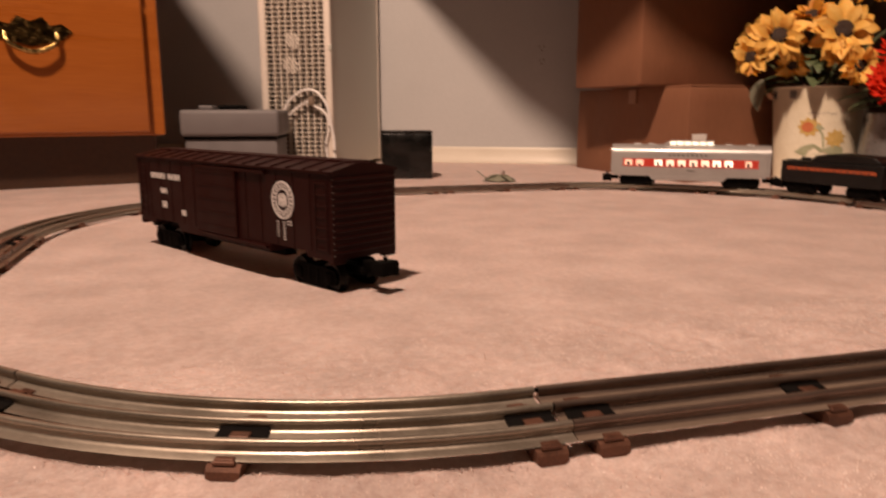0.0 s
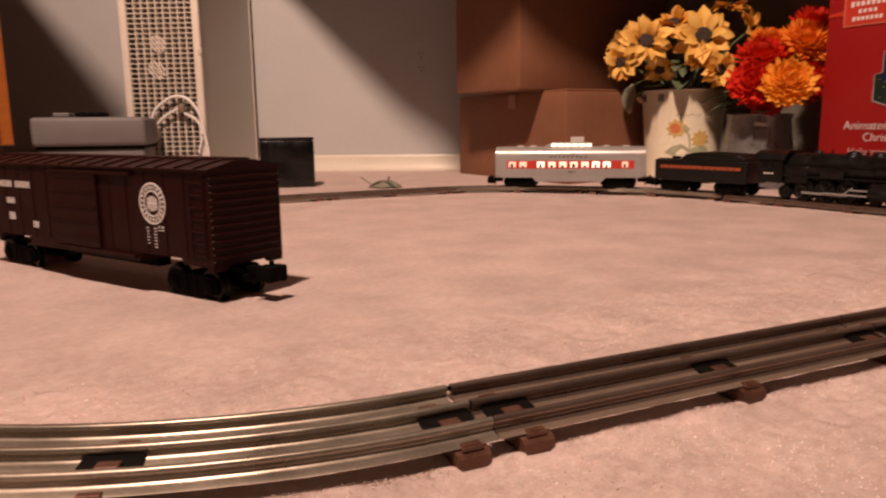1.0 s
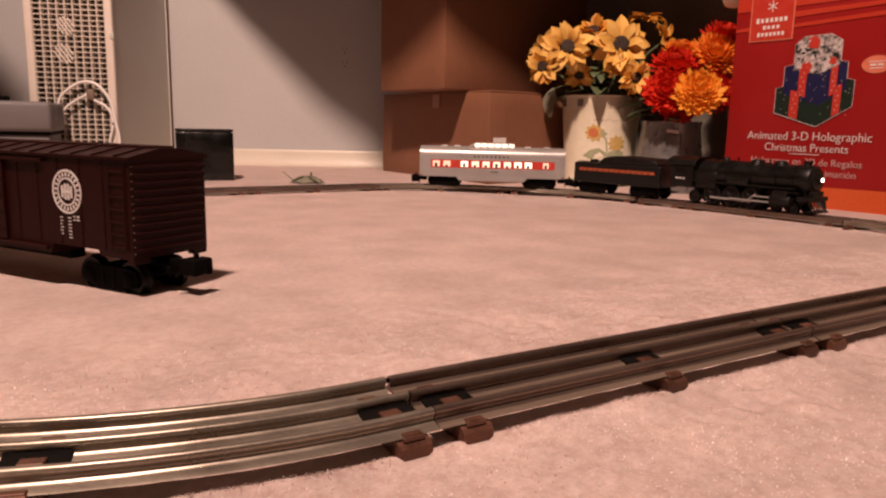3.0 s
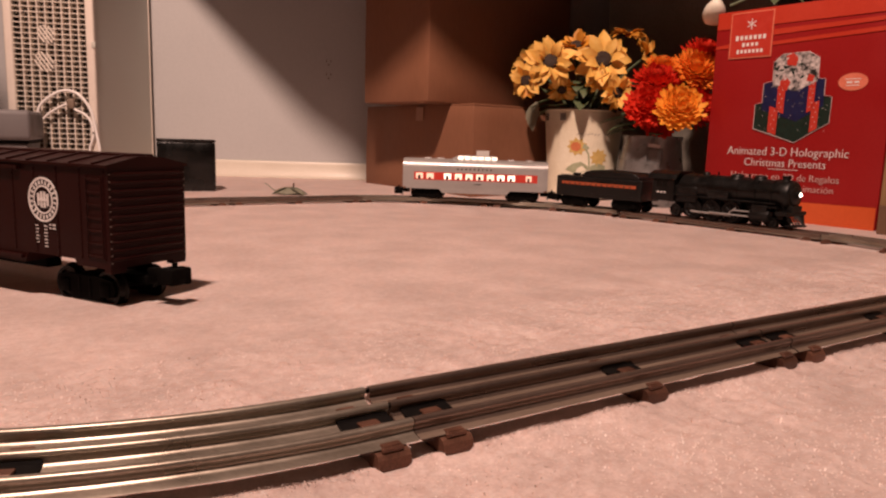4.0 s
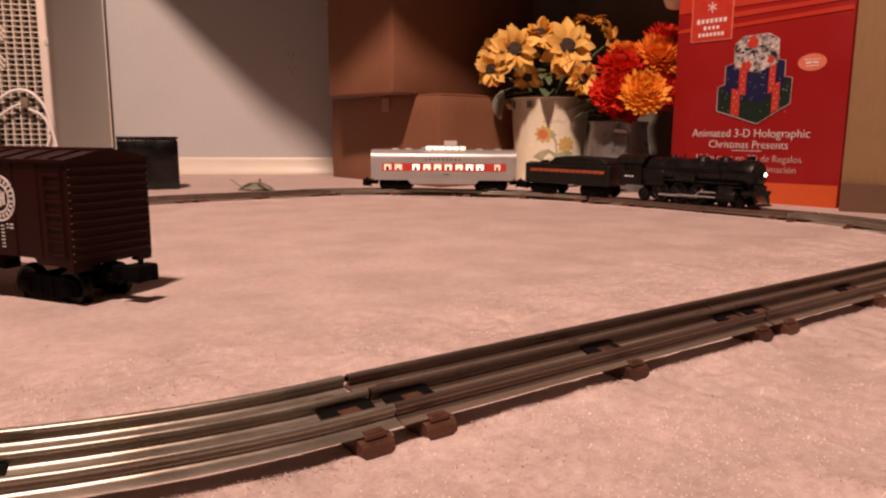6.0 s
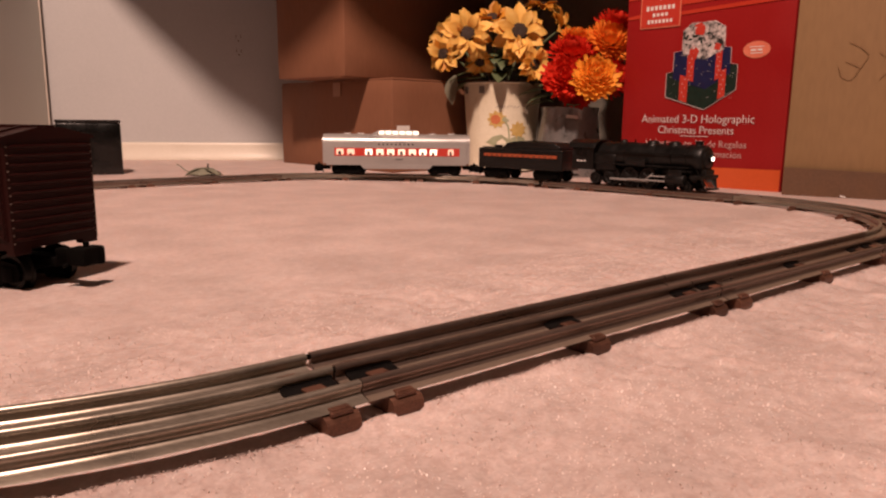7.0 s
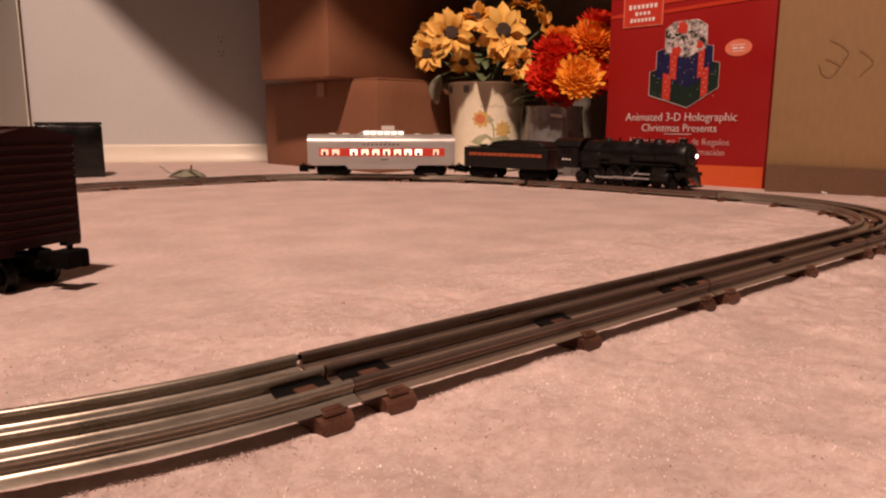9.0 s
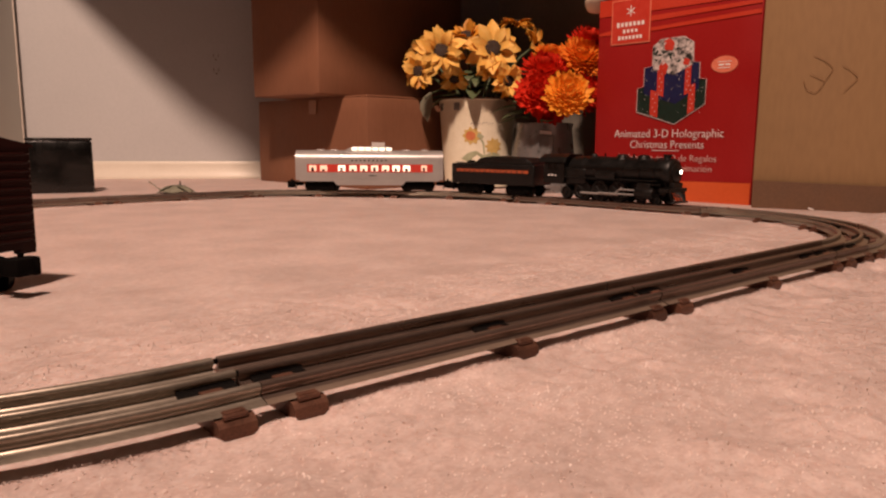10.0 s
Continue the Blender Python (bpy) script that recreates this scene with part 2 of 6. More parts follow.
# dark tone chosen so the room's other walls bounce little light into the shade
ROOM = material("low_bounce_paint", (0.08, 0.067, 0.055), (0.11, 0.094, 0.078), 0.85, scale=6, fine=150, bump=0.1)
DARKGREY = material("filler_dark_grey", (0.16, 0.148, 0.12), (0.24, 0.222, 0.185), 0.6, scale=10, fine=160, bump=0.1)
# much paler than the car body: the rivets' glint is in the colour
RIVET = material("pale_rivet_glint", (0.06, 0.04, 0.0325), (0.21, 0.165, 0.145), 0.4, 0.2, scale=300, fine=900, bump=0)
OUTLET = material("outlet_plastic", (0.4132, 0.4173, 0.4138), (0.4648, 0.469, 0.4647), 0.4, scale=50, fine=300, bump=0.02)


# fibres: each a little lighter or darker, and letting some light through
pt = PILE.node_tree
pb = pt.nodes["Principled BSDF"]
geo, fibre_range, fibre_value = pt.nodes.new("ShaderNodeNewGeometry"), pt.nodes.new("ShaderNodeMapRange"), pt.nodes.new("ShaderNodeHueSaturation")
fibre_range.inputs["To Min"].default_value, fibre_range.inputs["To Max"].default_value = 0.92, 1.08
pt.links.new(geo.outputs["Random Per Island"], fibre_range.inputs["Value"])
pt.links.new(fibre_range.outputs["Result"], fibre_value.inputs["Value"])
pt.links.new(pb.inputs["Base Color"].links[0].from_socket, fibre_value.inputs["Color"])
pt.links.new(fibre_value.outputs["Color"], pb.inputs["Base Color"])
soft_mix, trans = pt.nodes.new("ShaderNodeMixShader"), pt.nodes.new("ShaderNodeBsdfTranslucent")
soft_mix.inputs["Fac"].default_value = 0.5
pt.links.new(fibre_value.outputs["Color"], trans.inputs["Color"])
pt.links.new(pb.outputs[0], soft_mix.inputs[1])
pt.links.new(trans.outputs[0], soft_mix.inputs[2])
pt.links.new(soft_mix.outputs[0], pt.nodes["Material Output"].inputs["Surface"])


# ---- mesh helpers ----
def part(name, bm, mat, parent=None, label="", m=None, smooth=None):
    """One mesh object from a bmesh, under a thing or a part. smooth: the angle in degrees below which edges are shaded round."""
    me = bpy.data.meshes.new(name)
    bmesh.ops.recalc_face_normals(bm, faces=bm.faces[:])
    if smooth is not None:
        for f in bm.faces:
            f.smooth = True
        for e in bm.edges:
            if len(e.link_faces) == 2 and e.calc_face_angle(0) > radians(smooth):
                e.smooth = False
    bm.to_mesh(me)
    bm.free()
    me.materials.append(mat)
    ob = new(name, me)
    if m is not None:
        ob.matrix_basis = m
    if parent:
        ob.parent = parent
    if label:
        tagged(ob, label)
    return ob


def share(name, me, parent, m):
    """Another object on the same mesh."""
    ob = new(name, me)
    ob.parent, ob.matrix_basis = parent, m
    return ob


def base(name, m, label, category, group="", kind=""):
    e = new(name)
    e.empty_display_size = 0.02
    e.matrix_basis = m
    return tagged(e, label, category, group, kind)


def box(bm, x0, x1, y0, y1, z0, z1, bevel=0.0, seg=2, m=None):
    vs = bmesh.ops.create_cube(bm, size=1.0)["verts"]
    mm = Matrix.Translation(((x0 + x1) / 2, (y0 + y1) / 2, (z0 + z1) / 2)) @ Matrix.Diagonal((x1 - x0, y1 - y0, z1 - z0, 1))
    bmesh.ops.transform(bm, matrix=mm if m is None else m @ mm, verts=vs)
    if bevel:
        bmesh.ops.bevel(bm, geom=list({e for v in vs for e in v.link_edges}), offset=bevel, segments=seg, profile=0.5, affect="EDGES")
    return bm


def prism(bm, pts, a, b, m=None):
    """Extrude the outline pts (x, z) from y = a to y = b."""
    lo = [bm.verts.new((x, a, z)) for x, z in pts]
    hi = [bm.verts.new((x, b, z)) for x, z in pts]
    n = len(pts)
    bm.faces.new(lo[::-1])
    bm.faces.new(hi)
    for i in range(n):
        bm.faces.new((lo[i], lo[(i + 1) % n], hi[(i + 1) % n], hi[i]))
    if m is not None:
        bmesh.ops.transform(bm, matrix=m, verts=lo + hi)
    return bm


def lathe(bm, rows, seg=32, m=None, close=True):
    """Turn rows of (radius, z) round the z axis."""
    made, rings = [], []
    for r, z in rows:
        ring = [bm.verts.new((r * math.cos(6.283185 * i / seg), r * math.sin(6.283185 * i / seg), z)) for i in range(seg)]
        rings.append(ring)
        made += ring
    for a, b in zip(rings, rings[1:]):
        for i in range(seg):
            bm.faces.new((a[i], a[(i + 1) % seg], b[(i + 1) % seg], b[i]))
    if close:
        bm.faces.new(rings[0][::-1])
        bm.faces.new(rings[-1])
    if m is not None:
        bmesh.ops.transform(bm, matrix=m, verts=made)
    return bm


def rod(bm, p, q, r, seg=10, r2=None):
    """A round bar from p to q."""
    p, q = Vector(p), Vector(q)
    m = Matrix.Translation(p) @ (q - p).to_track_quat("Z", "Y").to_matrix().to_4x4()
    return lathe(bm, [(r, 0), (r if r2 is None else r2, (q - p).length)], seg, m)


def tube(bm, pts, r, seg=8):
    """A bent round cord through pts."""
    pts = [Vector(p) for p in pts]
    rings = []
    for i, p in enumerate(pts):
        d = (pts[min(i + 1, len(pts) - 1)] - pts[max(i - 1, 0)]).normalized()
        q = d.to_track_quat("Z", "Y")
        rings.append([bm.verts.new(p + q @ Vector((r * math.cos(6.2832 * k / seg), r * math.sin(6.2832 * k / seg), 0))) for k in range(seg)])
    for a, b in zip(rings, rings[1:]):
        for k in range(seg):
            bm.faces.new((a[k], a[(k + 1) % seg], b[(k + 1) % seg], b[k]))
    bm.faces.new(rings[0][::-1])
    bm.faces.new(rings[-1])
    return bm


def bend(points, n=8):
    """A smooth run of places through the given ones."""
    p = [Vector(q) for q in points]
    p = [2 * p[0] - p[1]] + p + [2 * p[-1] - p[-2]]
    out = []
    for i in range(1, len(p) - 2):
        for k in range(n):
            t = k / n
            out.append(0.5 * (2 * p[i] + (p[i + 1] - p[i - 1]) * t + (2 * p[i - 1] - 5 * p[i] + 4 * p[i + 1] - p[i + 2]) * t * t
                              + (3 * p[i] - p[i - 1] - 3 * p[i + 1] + p[i + 2]) * t ** 3))
    return out + [p[-2]]


def sheet(bm, pts, y, thick=0.0004):
    """A thin printed patch: the outline (x, z) standing off at y, towards -y."""
    return prism(bm, pts, y - thick, y)


def lettering(name, text, size, mat, parent, m, label="", thick=0.0003):
    cu = bpy.data.curves.new(name, "FONT")
    cu.body, cu.size, cu.align_x, cu.align_y, cu.extrude = text, size, "CENTER", "CENTER", thick
    cu.resolution_u, cu.offset = 3, -0.012 * size
    tmp = bpy.data.objects.new(name, cu)
    me = bpy.data.meshes.new_from_object(tmp)
    bpy.data.objects.remove(tmp)
    me.materials.append(mat)
    ob = new(name, me)
    ob.parent, ob.matrix_basis = parent, m
    return tagged(ob, label) if label else ob


def circle(cx, cz, rx, rz=None, n=32):
    return [(cx + rx * math.cos(6.283185 * i / n), cz + (rx if rz is None else rz) * math.sin(6.283185 * i / n)) for i in range(n)]


def ring(bm, cx, cz, r0, r1, y, n=40, thick=0.0004, sx=1.0):
    a = [[bm.verts.new((cx + sx * r * math.cos(6.283185 * i / n), yy, cz + r * math.sin(6.283185 * i / n))) for i in range(n)]
         for r in (r0, r1) for yy in (y, y - thick)]
    for p, q in ((0, 1), (1, 3), (3, 2), (2, 0)):
        for i in range(n):
            bm.faces.new((a[p][i], a[p][(i + 1) % n], a[q][(i + 1) % n], a[q][i]))
    return bm


# ---- the room ----
WALL_YAW = -32.0
W0 = Vector((0.6, 1.5, 0.0))
WD = Vector((math.cos(radians(WALL_YAW)), math.sin(radians(WALL_YAW)), 0))
EAST = 1.32


def back(x):
    """y of the back wall's face at x."""
    return W0.y + (x - W0.x) * WD.y / WD.x


def structure(ob, label, category):
    return tagged(ob, label, category, kind="structure")


GAUGE, LONG, RADIUS = 0.0172, 0.2254, 0.3175


# the loop, piece by piece from the near joint: length of a straight, radius of a curve (each turns 45 degrees), kink in degrees before the piece
LOOP = [(LONG, 0, -2.6), (LONG, 0, 0), (0.060, 0, 0), (0, 0.245, 0.6), (0, 0.245, 2.0), (LONG, 0, 0.0), (0.088, 0, 0), (0, RADIUS, 0), (0, RADIUS, 0),
        (LONG, 0, 0), (LONG, 0, 0), (0, RADIUS, 0), (0, RADIUS, 0), (LONG, 0, 0), (0, RADIUS, 0), (0, RADIUS, 0)]


def along(s, radius):
    """Pose on the centre line at s metres from a section's start."""
    if not radius:
        return pose(s, 0, 0)
    a = s / radius
    return pose(radius * math.sin(a), radius - radius * math.cos(a), 0, 0, 0, math.degrees(a))


PLACES, LINE, here = [], [], pose(0, 0, 0)
for length, radius, kink in LOOP:
    here = here @ Matrix.Rotation(radians(kink), 4, "Z")
    length = length or radius * math.pi / 4
    if len(PLACES) == 7:
        here = pose(2 * LONG + RADIUS, RADIUS + LONG, 0, 0, 0, 90)
    n = 6 if radius else 1
    pts = [(here @ along(length * i / n, radius)).translation for i in range(n + 1)]
    LINE += [(a.x, a.y, b.x, b.y) for a, b in zip(pts, pts[1:])]
    PLACES.append((here.copy(), length, radius))
    here = here @ along(length, radius)


def tie_places(length):
    """Where the ties lie along a section."""
    return (0.0145, length * 0.519, length - 0.0110) if length > 0.15 else (0.0145, length - 0.0110)


# ends of the ties on the near side of the loop
TIE_ENDS = [tuple((here @ along(s, radius) @ Vector((0, d * 0.0240, 0))).to_2d()) for here, length, radius in PLACES for s in tie_places(length) for d in (-1, 1)
            if here.translation.y < 0.15]


def loop_distance(x, y):
    """Distance of places on the floor from the track's centre line, up to 5 cm."""
    out = np.full(np.shape(x), 0.05)
    for ax, ay, bx, by in LINE:
        near = (x > min(ax, bx) - 0.05) & (x < max(ax, bx) + 0.05) & (y > min(ay, by) - 0.05) & (y < max(ay, by) + 0.05)
        px, py = x[near] - ax, y[near] - ay
        dx, dy = bx - ax, by - ay
        u = np.clip((px * dx + py * dy) / (dx * dx + dy * dy), 0, 1)
        out[near] = np.minimum(out[near], np.hypot(px - u * dx, py - u * dy))
    return out


def value_noise(x, y, size, seed):
    """Smooth noise from -1 to 1 with lumps of about the given size."""
    r = np.random.default_rng(seed).uniform(-1, 1, (997,))
    u, v = x / size, y / size
    i, j = np.floor(u).astype(int), np.floor(v).astype(int)
    fu, fv = u - i, v - j
    fu, fv = fu * fu * (3 - 2 * fu), fv * fv * (3 - 2 * fv)
    g = lambda a, b: r[(a * 73 + b * 179 + (a * b) % 31 * 7) % 997]
    return (g(i, j) * (1 - fu) + g(i + 1, j) * fu) * (1 - fv) + (g(i, j + 1) * (1 - fu) + g(i + 1, j + 1) * fu) * fv


def ease(v):
    v = np.clip(v, 0, 1)
    return v * v * (3 - 2 * v)


def swell(x, y):
    """Gentle rise of the carpet and its pad towards the near side of the loop, and the hollows under the boxcar and the far curve."""
    near = ease((0.30 - y) / 0.26)
    z = near * (0.0036 - 0.0014 * ease(x / 0.45) + 0.0010 * ease((0.03 - x) / 0.2)) + 0.0010 * ease((y - 0.6) / 0.2)
    z = z - 0.0025 * np.exp(-((x + 0.0965) ** 2 + (y - 0.4075) ** 2) / 0.026)
    return z - 0.0085 * np.exp(-((x - 0.62) ** 2 / 0.03 + (y - 0.65) ** 2 / 0.04))


def carpet_height(x, y):
    """Top of the carpet: soft tufts on gentle swells, pressed down under the track."""
    z = 0.0007 * value_noise(x, y, 0.11, 1) + 0.0012 * value_noise(x + 0.5 * y, y - 0.4 * x, 0.031, 2) + 0.0012 * value_noise(x + 0.3 * y, y - 0.2 * x, 0.0125, 3)
    z += 0.0007 * value_noise(x - 0.4 * y, y + 0.3 * x, 0.0066, 4) + 0.0004 * value_noise(x + 0.7 * y, y - 0.6 * x, 0.0038, 5)
    z = z * (1 - 0.91 * ease((y - 0.03) / 0.17))
    d = loop_distance(x, y)
    press = ease((d - 0.0215) / 0.0035)
    for ex, ey in TIE_ENDS:
        near = (np.abs(x - ex) < 0.016) & (np.abs(y - ey) < 0.016)
        if near.any():
            press[near] = np.minimum(press[near], ease((np.hypot(x[near] - ex, y[near] - ey) - 0.0048) / 0.0030))
    lip = 0.0018 * np.exp(-((d - 0.0262) / 0.005) ** 2) * press
    return z * (0.20 + 0.80 * press * ease((d - 0.0215) / 0.016)) + 0.0004 * (1 - press) + 0.0010 * press + lip + swell(x, y)


def steps(*runs):
    """Positions from runs of (start, stop, spacing)."""
    out = [np.arange(a, b - d * 0.3, d) for a, b, d in runs]
    return np.concatenate(out + [np.array([runs[-1][1]])])


gx = steps((-2.3, -0.5, 0.12), (-0.5, -0.29, 0.004), (-0.29, 0.52, 0.0019), (0.52, 1.05, 0.003), (1.05, 1.5, 0.05))
gy = steps((-2.25, -0.27, 0.12), (-0.27, 0.13, 0.0019), (0.13, 0.60, 0.0030), (0.60, 1.70, 0.006), (1.70, 3.5, 0.12))
X, Y = np.meshgrid(gx, gy, indexing="ij")
Z = carpet_height(X, Y)
nx, ny = X.shape
corner = (np.arange(nx - 1)[:, None] * ny + np.arange(ny - 1)[None]).reshape(-1)
quads = np.stack([corner, corner + ny, corner + ny + 1, corner + 1], 1).astype(np.int32)
me = bpy.data.meshes.new("floor")
me.vertices.add(nx * ny)
me.vertices.foreach_set("co", np.stack([X, Y, Z], -1).reshape(-1))
me.loops.add(quads.size)
me.loops.foreach_set("vertex_index", quads.reshape(-1))
me.polygons.add(len(quads))
me.polygons.foreach_set("loop_start", np.arange(0, quads.size, 4, dtype=np.int32))
me.update(calc_edges=True)
me.shade_smooth()
me.materials.append(CARPET)
structure(new("floor", me), "pinkish beige plush carpet covering the whole floor", "carpet")

bm = bmesh.new()
box(bm, -3.2, 1.05, 0, 0.12, -0.02, 2.42, m=pose(W0.x, W0.y, 0, 0, 0, WALL_YAW))
structure(part("wall_north", bm, WALL), "smooth off-white painted wall with a low baseboard", "wall")
# closing walls, kept dark to limit bounced light
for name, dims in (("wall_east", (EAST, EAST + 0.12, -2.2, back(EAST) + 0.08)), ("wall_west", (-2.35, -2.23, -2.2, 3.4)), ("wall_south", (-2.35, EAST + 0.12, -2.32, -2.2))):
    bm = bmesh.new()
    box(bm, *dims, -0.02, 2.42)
    structure(part(name, bm, ROOM), "plain wall coloured dark to hold back bounced light", "wall")
bm = bmesh.new()
box(bm, -2.35, EAST + 0.12, -2.32, 3.5, 2.42, 2.5)
structure(part("ceiling", bm, CEIL), "plain unseen ceiling coloured dark to hold back bounced light", "ceiling")
# added slab out of view; its edges cut the lamp's light off the corner
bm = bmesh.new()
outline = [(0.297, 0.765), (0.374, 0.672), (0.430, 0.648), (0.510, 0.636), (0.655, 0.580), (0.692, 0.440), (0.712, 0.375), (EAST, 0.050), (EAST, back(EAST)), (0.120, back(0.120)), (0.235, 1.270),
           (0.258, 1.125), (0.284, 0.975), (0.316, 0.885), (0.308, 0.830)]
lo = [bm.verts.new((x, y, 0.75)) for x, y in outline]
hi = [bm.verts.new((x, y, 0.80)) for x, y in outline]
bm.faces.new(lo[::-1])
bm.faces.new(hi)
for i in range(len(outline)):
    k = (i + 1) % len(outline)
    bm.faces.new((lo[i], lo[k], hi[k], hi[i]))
structure(part("shade_slab", bm, DARKWOOD), "unseen dark slab added over the corner to cut off the lamp's light", "ceiling")
# baseboard with a rounded top and a quarter-round shoe
bm = bmesh.new()
prism(bm, [(0, -0.004), (-0.011, -0.004), (-0.011, 0.009), (-0.007, 0.014), (-0.007, 0.036), (-0.004, 0.043), (0, 0.044)], -3.0, 1.0,
      m=pose(W0.x, W0.y, 0, 0, 0, WALL_YAW) @ Matrix(((0, 1, 0, 0), (1, 0, 0, -0.0005), (0, 0, 1, 0), (0, 0, 0, 1))))
structure(part("baseboard", bm, TRIM, smooth=50), "cream painted wooden baseboard along the wall", "baseboard")

# wall outlet
o = base("wall_outlet", pose(0.683, back(0.683), 0.279, 0, 0, WALL_YAW), "white plastic duplex wall outlet with a cover plate", "outlet")
bm = bmesh.new()
box(bm, -0.028, 0.028, -0.0009, -0.0003, -0.046, 0.046, 0.0003)
part("cover_plate", bm, OUTLET, o)
for dz in (-0.0165, 0.0165):
    bm = bmesh.new()
    box(bm, -0.0135, 0.0135, -0.0013, -0.0007, dz - 0.012, dz + 0.012, 0.0004)
    s = part("socket", bm, OUTLET, o)
    bm = bmesh.new()
    for dx, h in ((-0.0055, 0.004), (0.0055, 0.0035)):
        box(bm, dx - 0.0009, dx + 0.0009, -0.0016, -0.0012, dz - h + 0.002, dz + h + 0.002)
    lathe(bm, [(0.0022, 0), (0.0022, 0.0006)], 10, pose(0, -0.0012, dz - 0.0075, 90, 0, 0))
    part("slot", bm, FANIN, s)


# ---- the toy railway track ----
HALF = [(0.0056, 0.0061), (0.0046, 0.0066), (0.0028, 0.0071), (0.0013, 0.0076), (0.0008, 0.0086), (0.0013, 0.0097), (0.0017, 0.0108), (0.0013, 0.0118), (0.0006, 0.0122)]
PROFILE = HALF + [(-a, z) for a, z in HALF[::-1]]


def track_section(length, radius):
    kind = "curved" if radius else "short straight" if length < 0.1 else "straight"
    top = base("track_section", pose(0, 0, 0), kind + " three-rail tinplate toy track section with worn rails", "toy track", "track loop")
    for y in (-GAUGE, 0.0, GAUGE):
        bm = bmesh.new()
        n = 16 if radius else 1
        rows = []
        for i in range(n + 1):
            m = along(0.0006 + (length - 0.0012) * i / n, radius)
            rows.append([bm.verts.new(m @ Vector((0, y + a, z))) for a, z in PROFILE])
        k = len(PROFILE)
        for a, b in zip(rows, rows[1:]):
            for i in range(k):
                bm.faces.new((a[i], b[i], b[(i + 1) % k], a[(i + 1) % k]))
        bm.faces.new(rows[0])
        bm.faces.new(rows[-1][::-1])
        rail = part("rail", bm, CURVERAIL if radius else RAIL, top, smooth=55)
        rail.data.materials.append(CURVERAIL if radius else FOOT)
        for f in rail.data.polygons:
            if f.center.z < 0.00705:
                f.material_index = 1
        bm = bmesh.new()
        m = along(length, radius)
        rod(bm, m @ Vector((-0.008, y, 0.0108)), m @ Vector((0.008, y, 0.0104)), 0.0011, 8)
        part("pin", bm, STEEL, top)
    for s in tie_places(length):
        m = along(s, radius)
        bm = bmesh.new()
        # pressed channel: narrow deck, and a wider rounded lip beyond the outer rails
        prism(bm, [(-0.0056, -0.003), (0.0056, -0.003), (0.0052, 0.0044), (0.0046, 0.0062), (-0.0046, 0.0062), (-0.0052, 0.0044)], -0.0205, 0.0205, m)
        for d in (-1, 1):
            lip = [(0.0190, -0.003), (0.0248, -0.003), (0.0257, 0.0010), (0.0254, 0.0034), (0.0243, 0.0047), (0.0226, 0.0053), (0.0190, 0.0056)]
            prism(bm, [(d * y, z) for y, z in lip][::d], -0.0062, 0.0062, m @ Matrix(((0, 1, 0, 0), (1, 0, 0, 0), (0, 0, 1, 0), (0, 0, 0, 1))))
            # tab that comes up through the deck and folds over the rail's foot
            y = d * GAUGE
            for e in (-1, 1):
                box(bm, -0.0041, 0.0041, y + e * 0.0062 - 0.0010, y + e * 0.0062 + 0.0008, 0.0050, 0.0068, 0.0004, 1, m)
                box(bm, -0.0036, 0.0036, y + e * 0.0050 - 0.0013, y + e * 0.0050 + 0.0014, 0.0063, 0.0073, 0.0003, 1, m)
        part("tie", bm, TIE, top, "rusty brown pressed-steel tie")
        bm = bmesh.new()
        prism(bm, [(-0.0072, 0.0060), (0.0072, 0.0060), (0.0068, 0.0076), (0.0018, 0.0082), (0.0012, 0.0092), (-0.0012, 0.0092), (-0.0018, 0.0082), (-0.0068, 0.0076)],
              -0.0098, 0.0098, m @ pose(0, 0, 0, 0, 0, 90))
        part("insulator", bm, FIBRE, top, "black fibre insulator")
        # clips folded over the insulator of the middle rail
        bm = bmesh.new()
        for d in (-1, 1):
            box(bm, -0.0040, 0.0040, d * 0.0080 - 0.0014, d * 0.0080 + 0.0014, 0.0060, 0.0085, 0.0005, 1, m)
            box(bm, -0.0038, 0.0038, d * 0.0066 - 0.0022, d * 0.0066 + 0.0022, 0.0078, 0.0088, 0.0003, 1, m)
        part("clip", bm, TIE, top)
    return top


def bed(p):
    """Height of the track's base over the floor at a joint."""
    return 0.0012 - 0.0018 * float(max(ease((p.y - 0.5) / 0.2), ease((p.x - 0.5) / 0.1))) + float(swell(np.array(p.x), np.array(p.y)))


SECTIONS = {}
for here, length, radius in PLACES:
    there = here @ along(length, radius)
    a, b = here.translation, there.translation
    chord_line = Vector((b.x - a.x, b.y - a.y, 0))
    rise = Matrix.Rotation(math.atan2(bed(b) - bed(a), chord_line.length), 4, Vector((chord_line.y, -chord_line.x, 0)))
    m = Matrix.Translation(a + Vector((0, 0, bed(a)))) @ rise @ Matrix.Translation(-a) @ here
    key = (round(length, 4), radius)
    if key in SECTIONS:
        copy_thing(SECTIONS[key], m)
    else:
        SECTIONS[key] = track_section(length, radius)
        SECTIONS[key].matrix_basis = m


def on_track(s, z=0.0122):
    """Pose on the far curve: s from its start where the far straight ends, the train's front along +x."""
    quarter = RADIUS * math.pi / 2
    if s < 0:
        x, y, yaw = 2 * LONG + s, 2 * RADIUS + LONG, 0.0
    elif s < quarter:
        a = s / RADIUS
        x, y, yaw = 2 * LONG + RADIUS * math.sin(a), RADIUS + LONG + RADIUS * math.cos(a), -math.degrees(a)
    else:
        x, y, yaw = 2 * LONG + RADIUS, RADIUS + LONG - (s - quarter), -90.0
    return pose(x, y, z + bed(Vector((x, y, 0))), 0, 0, yaw)


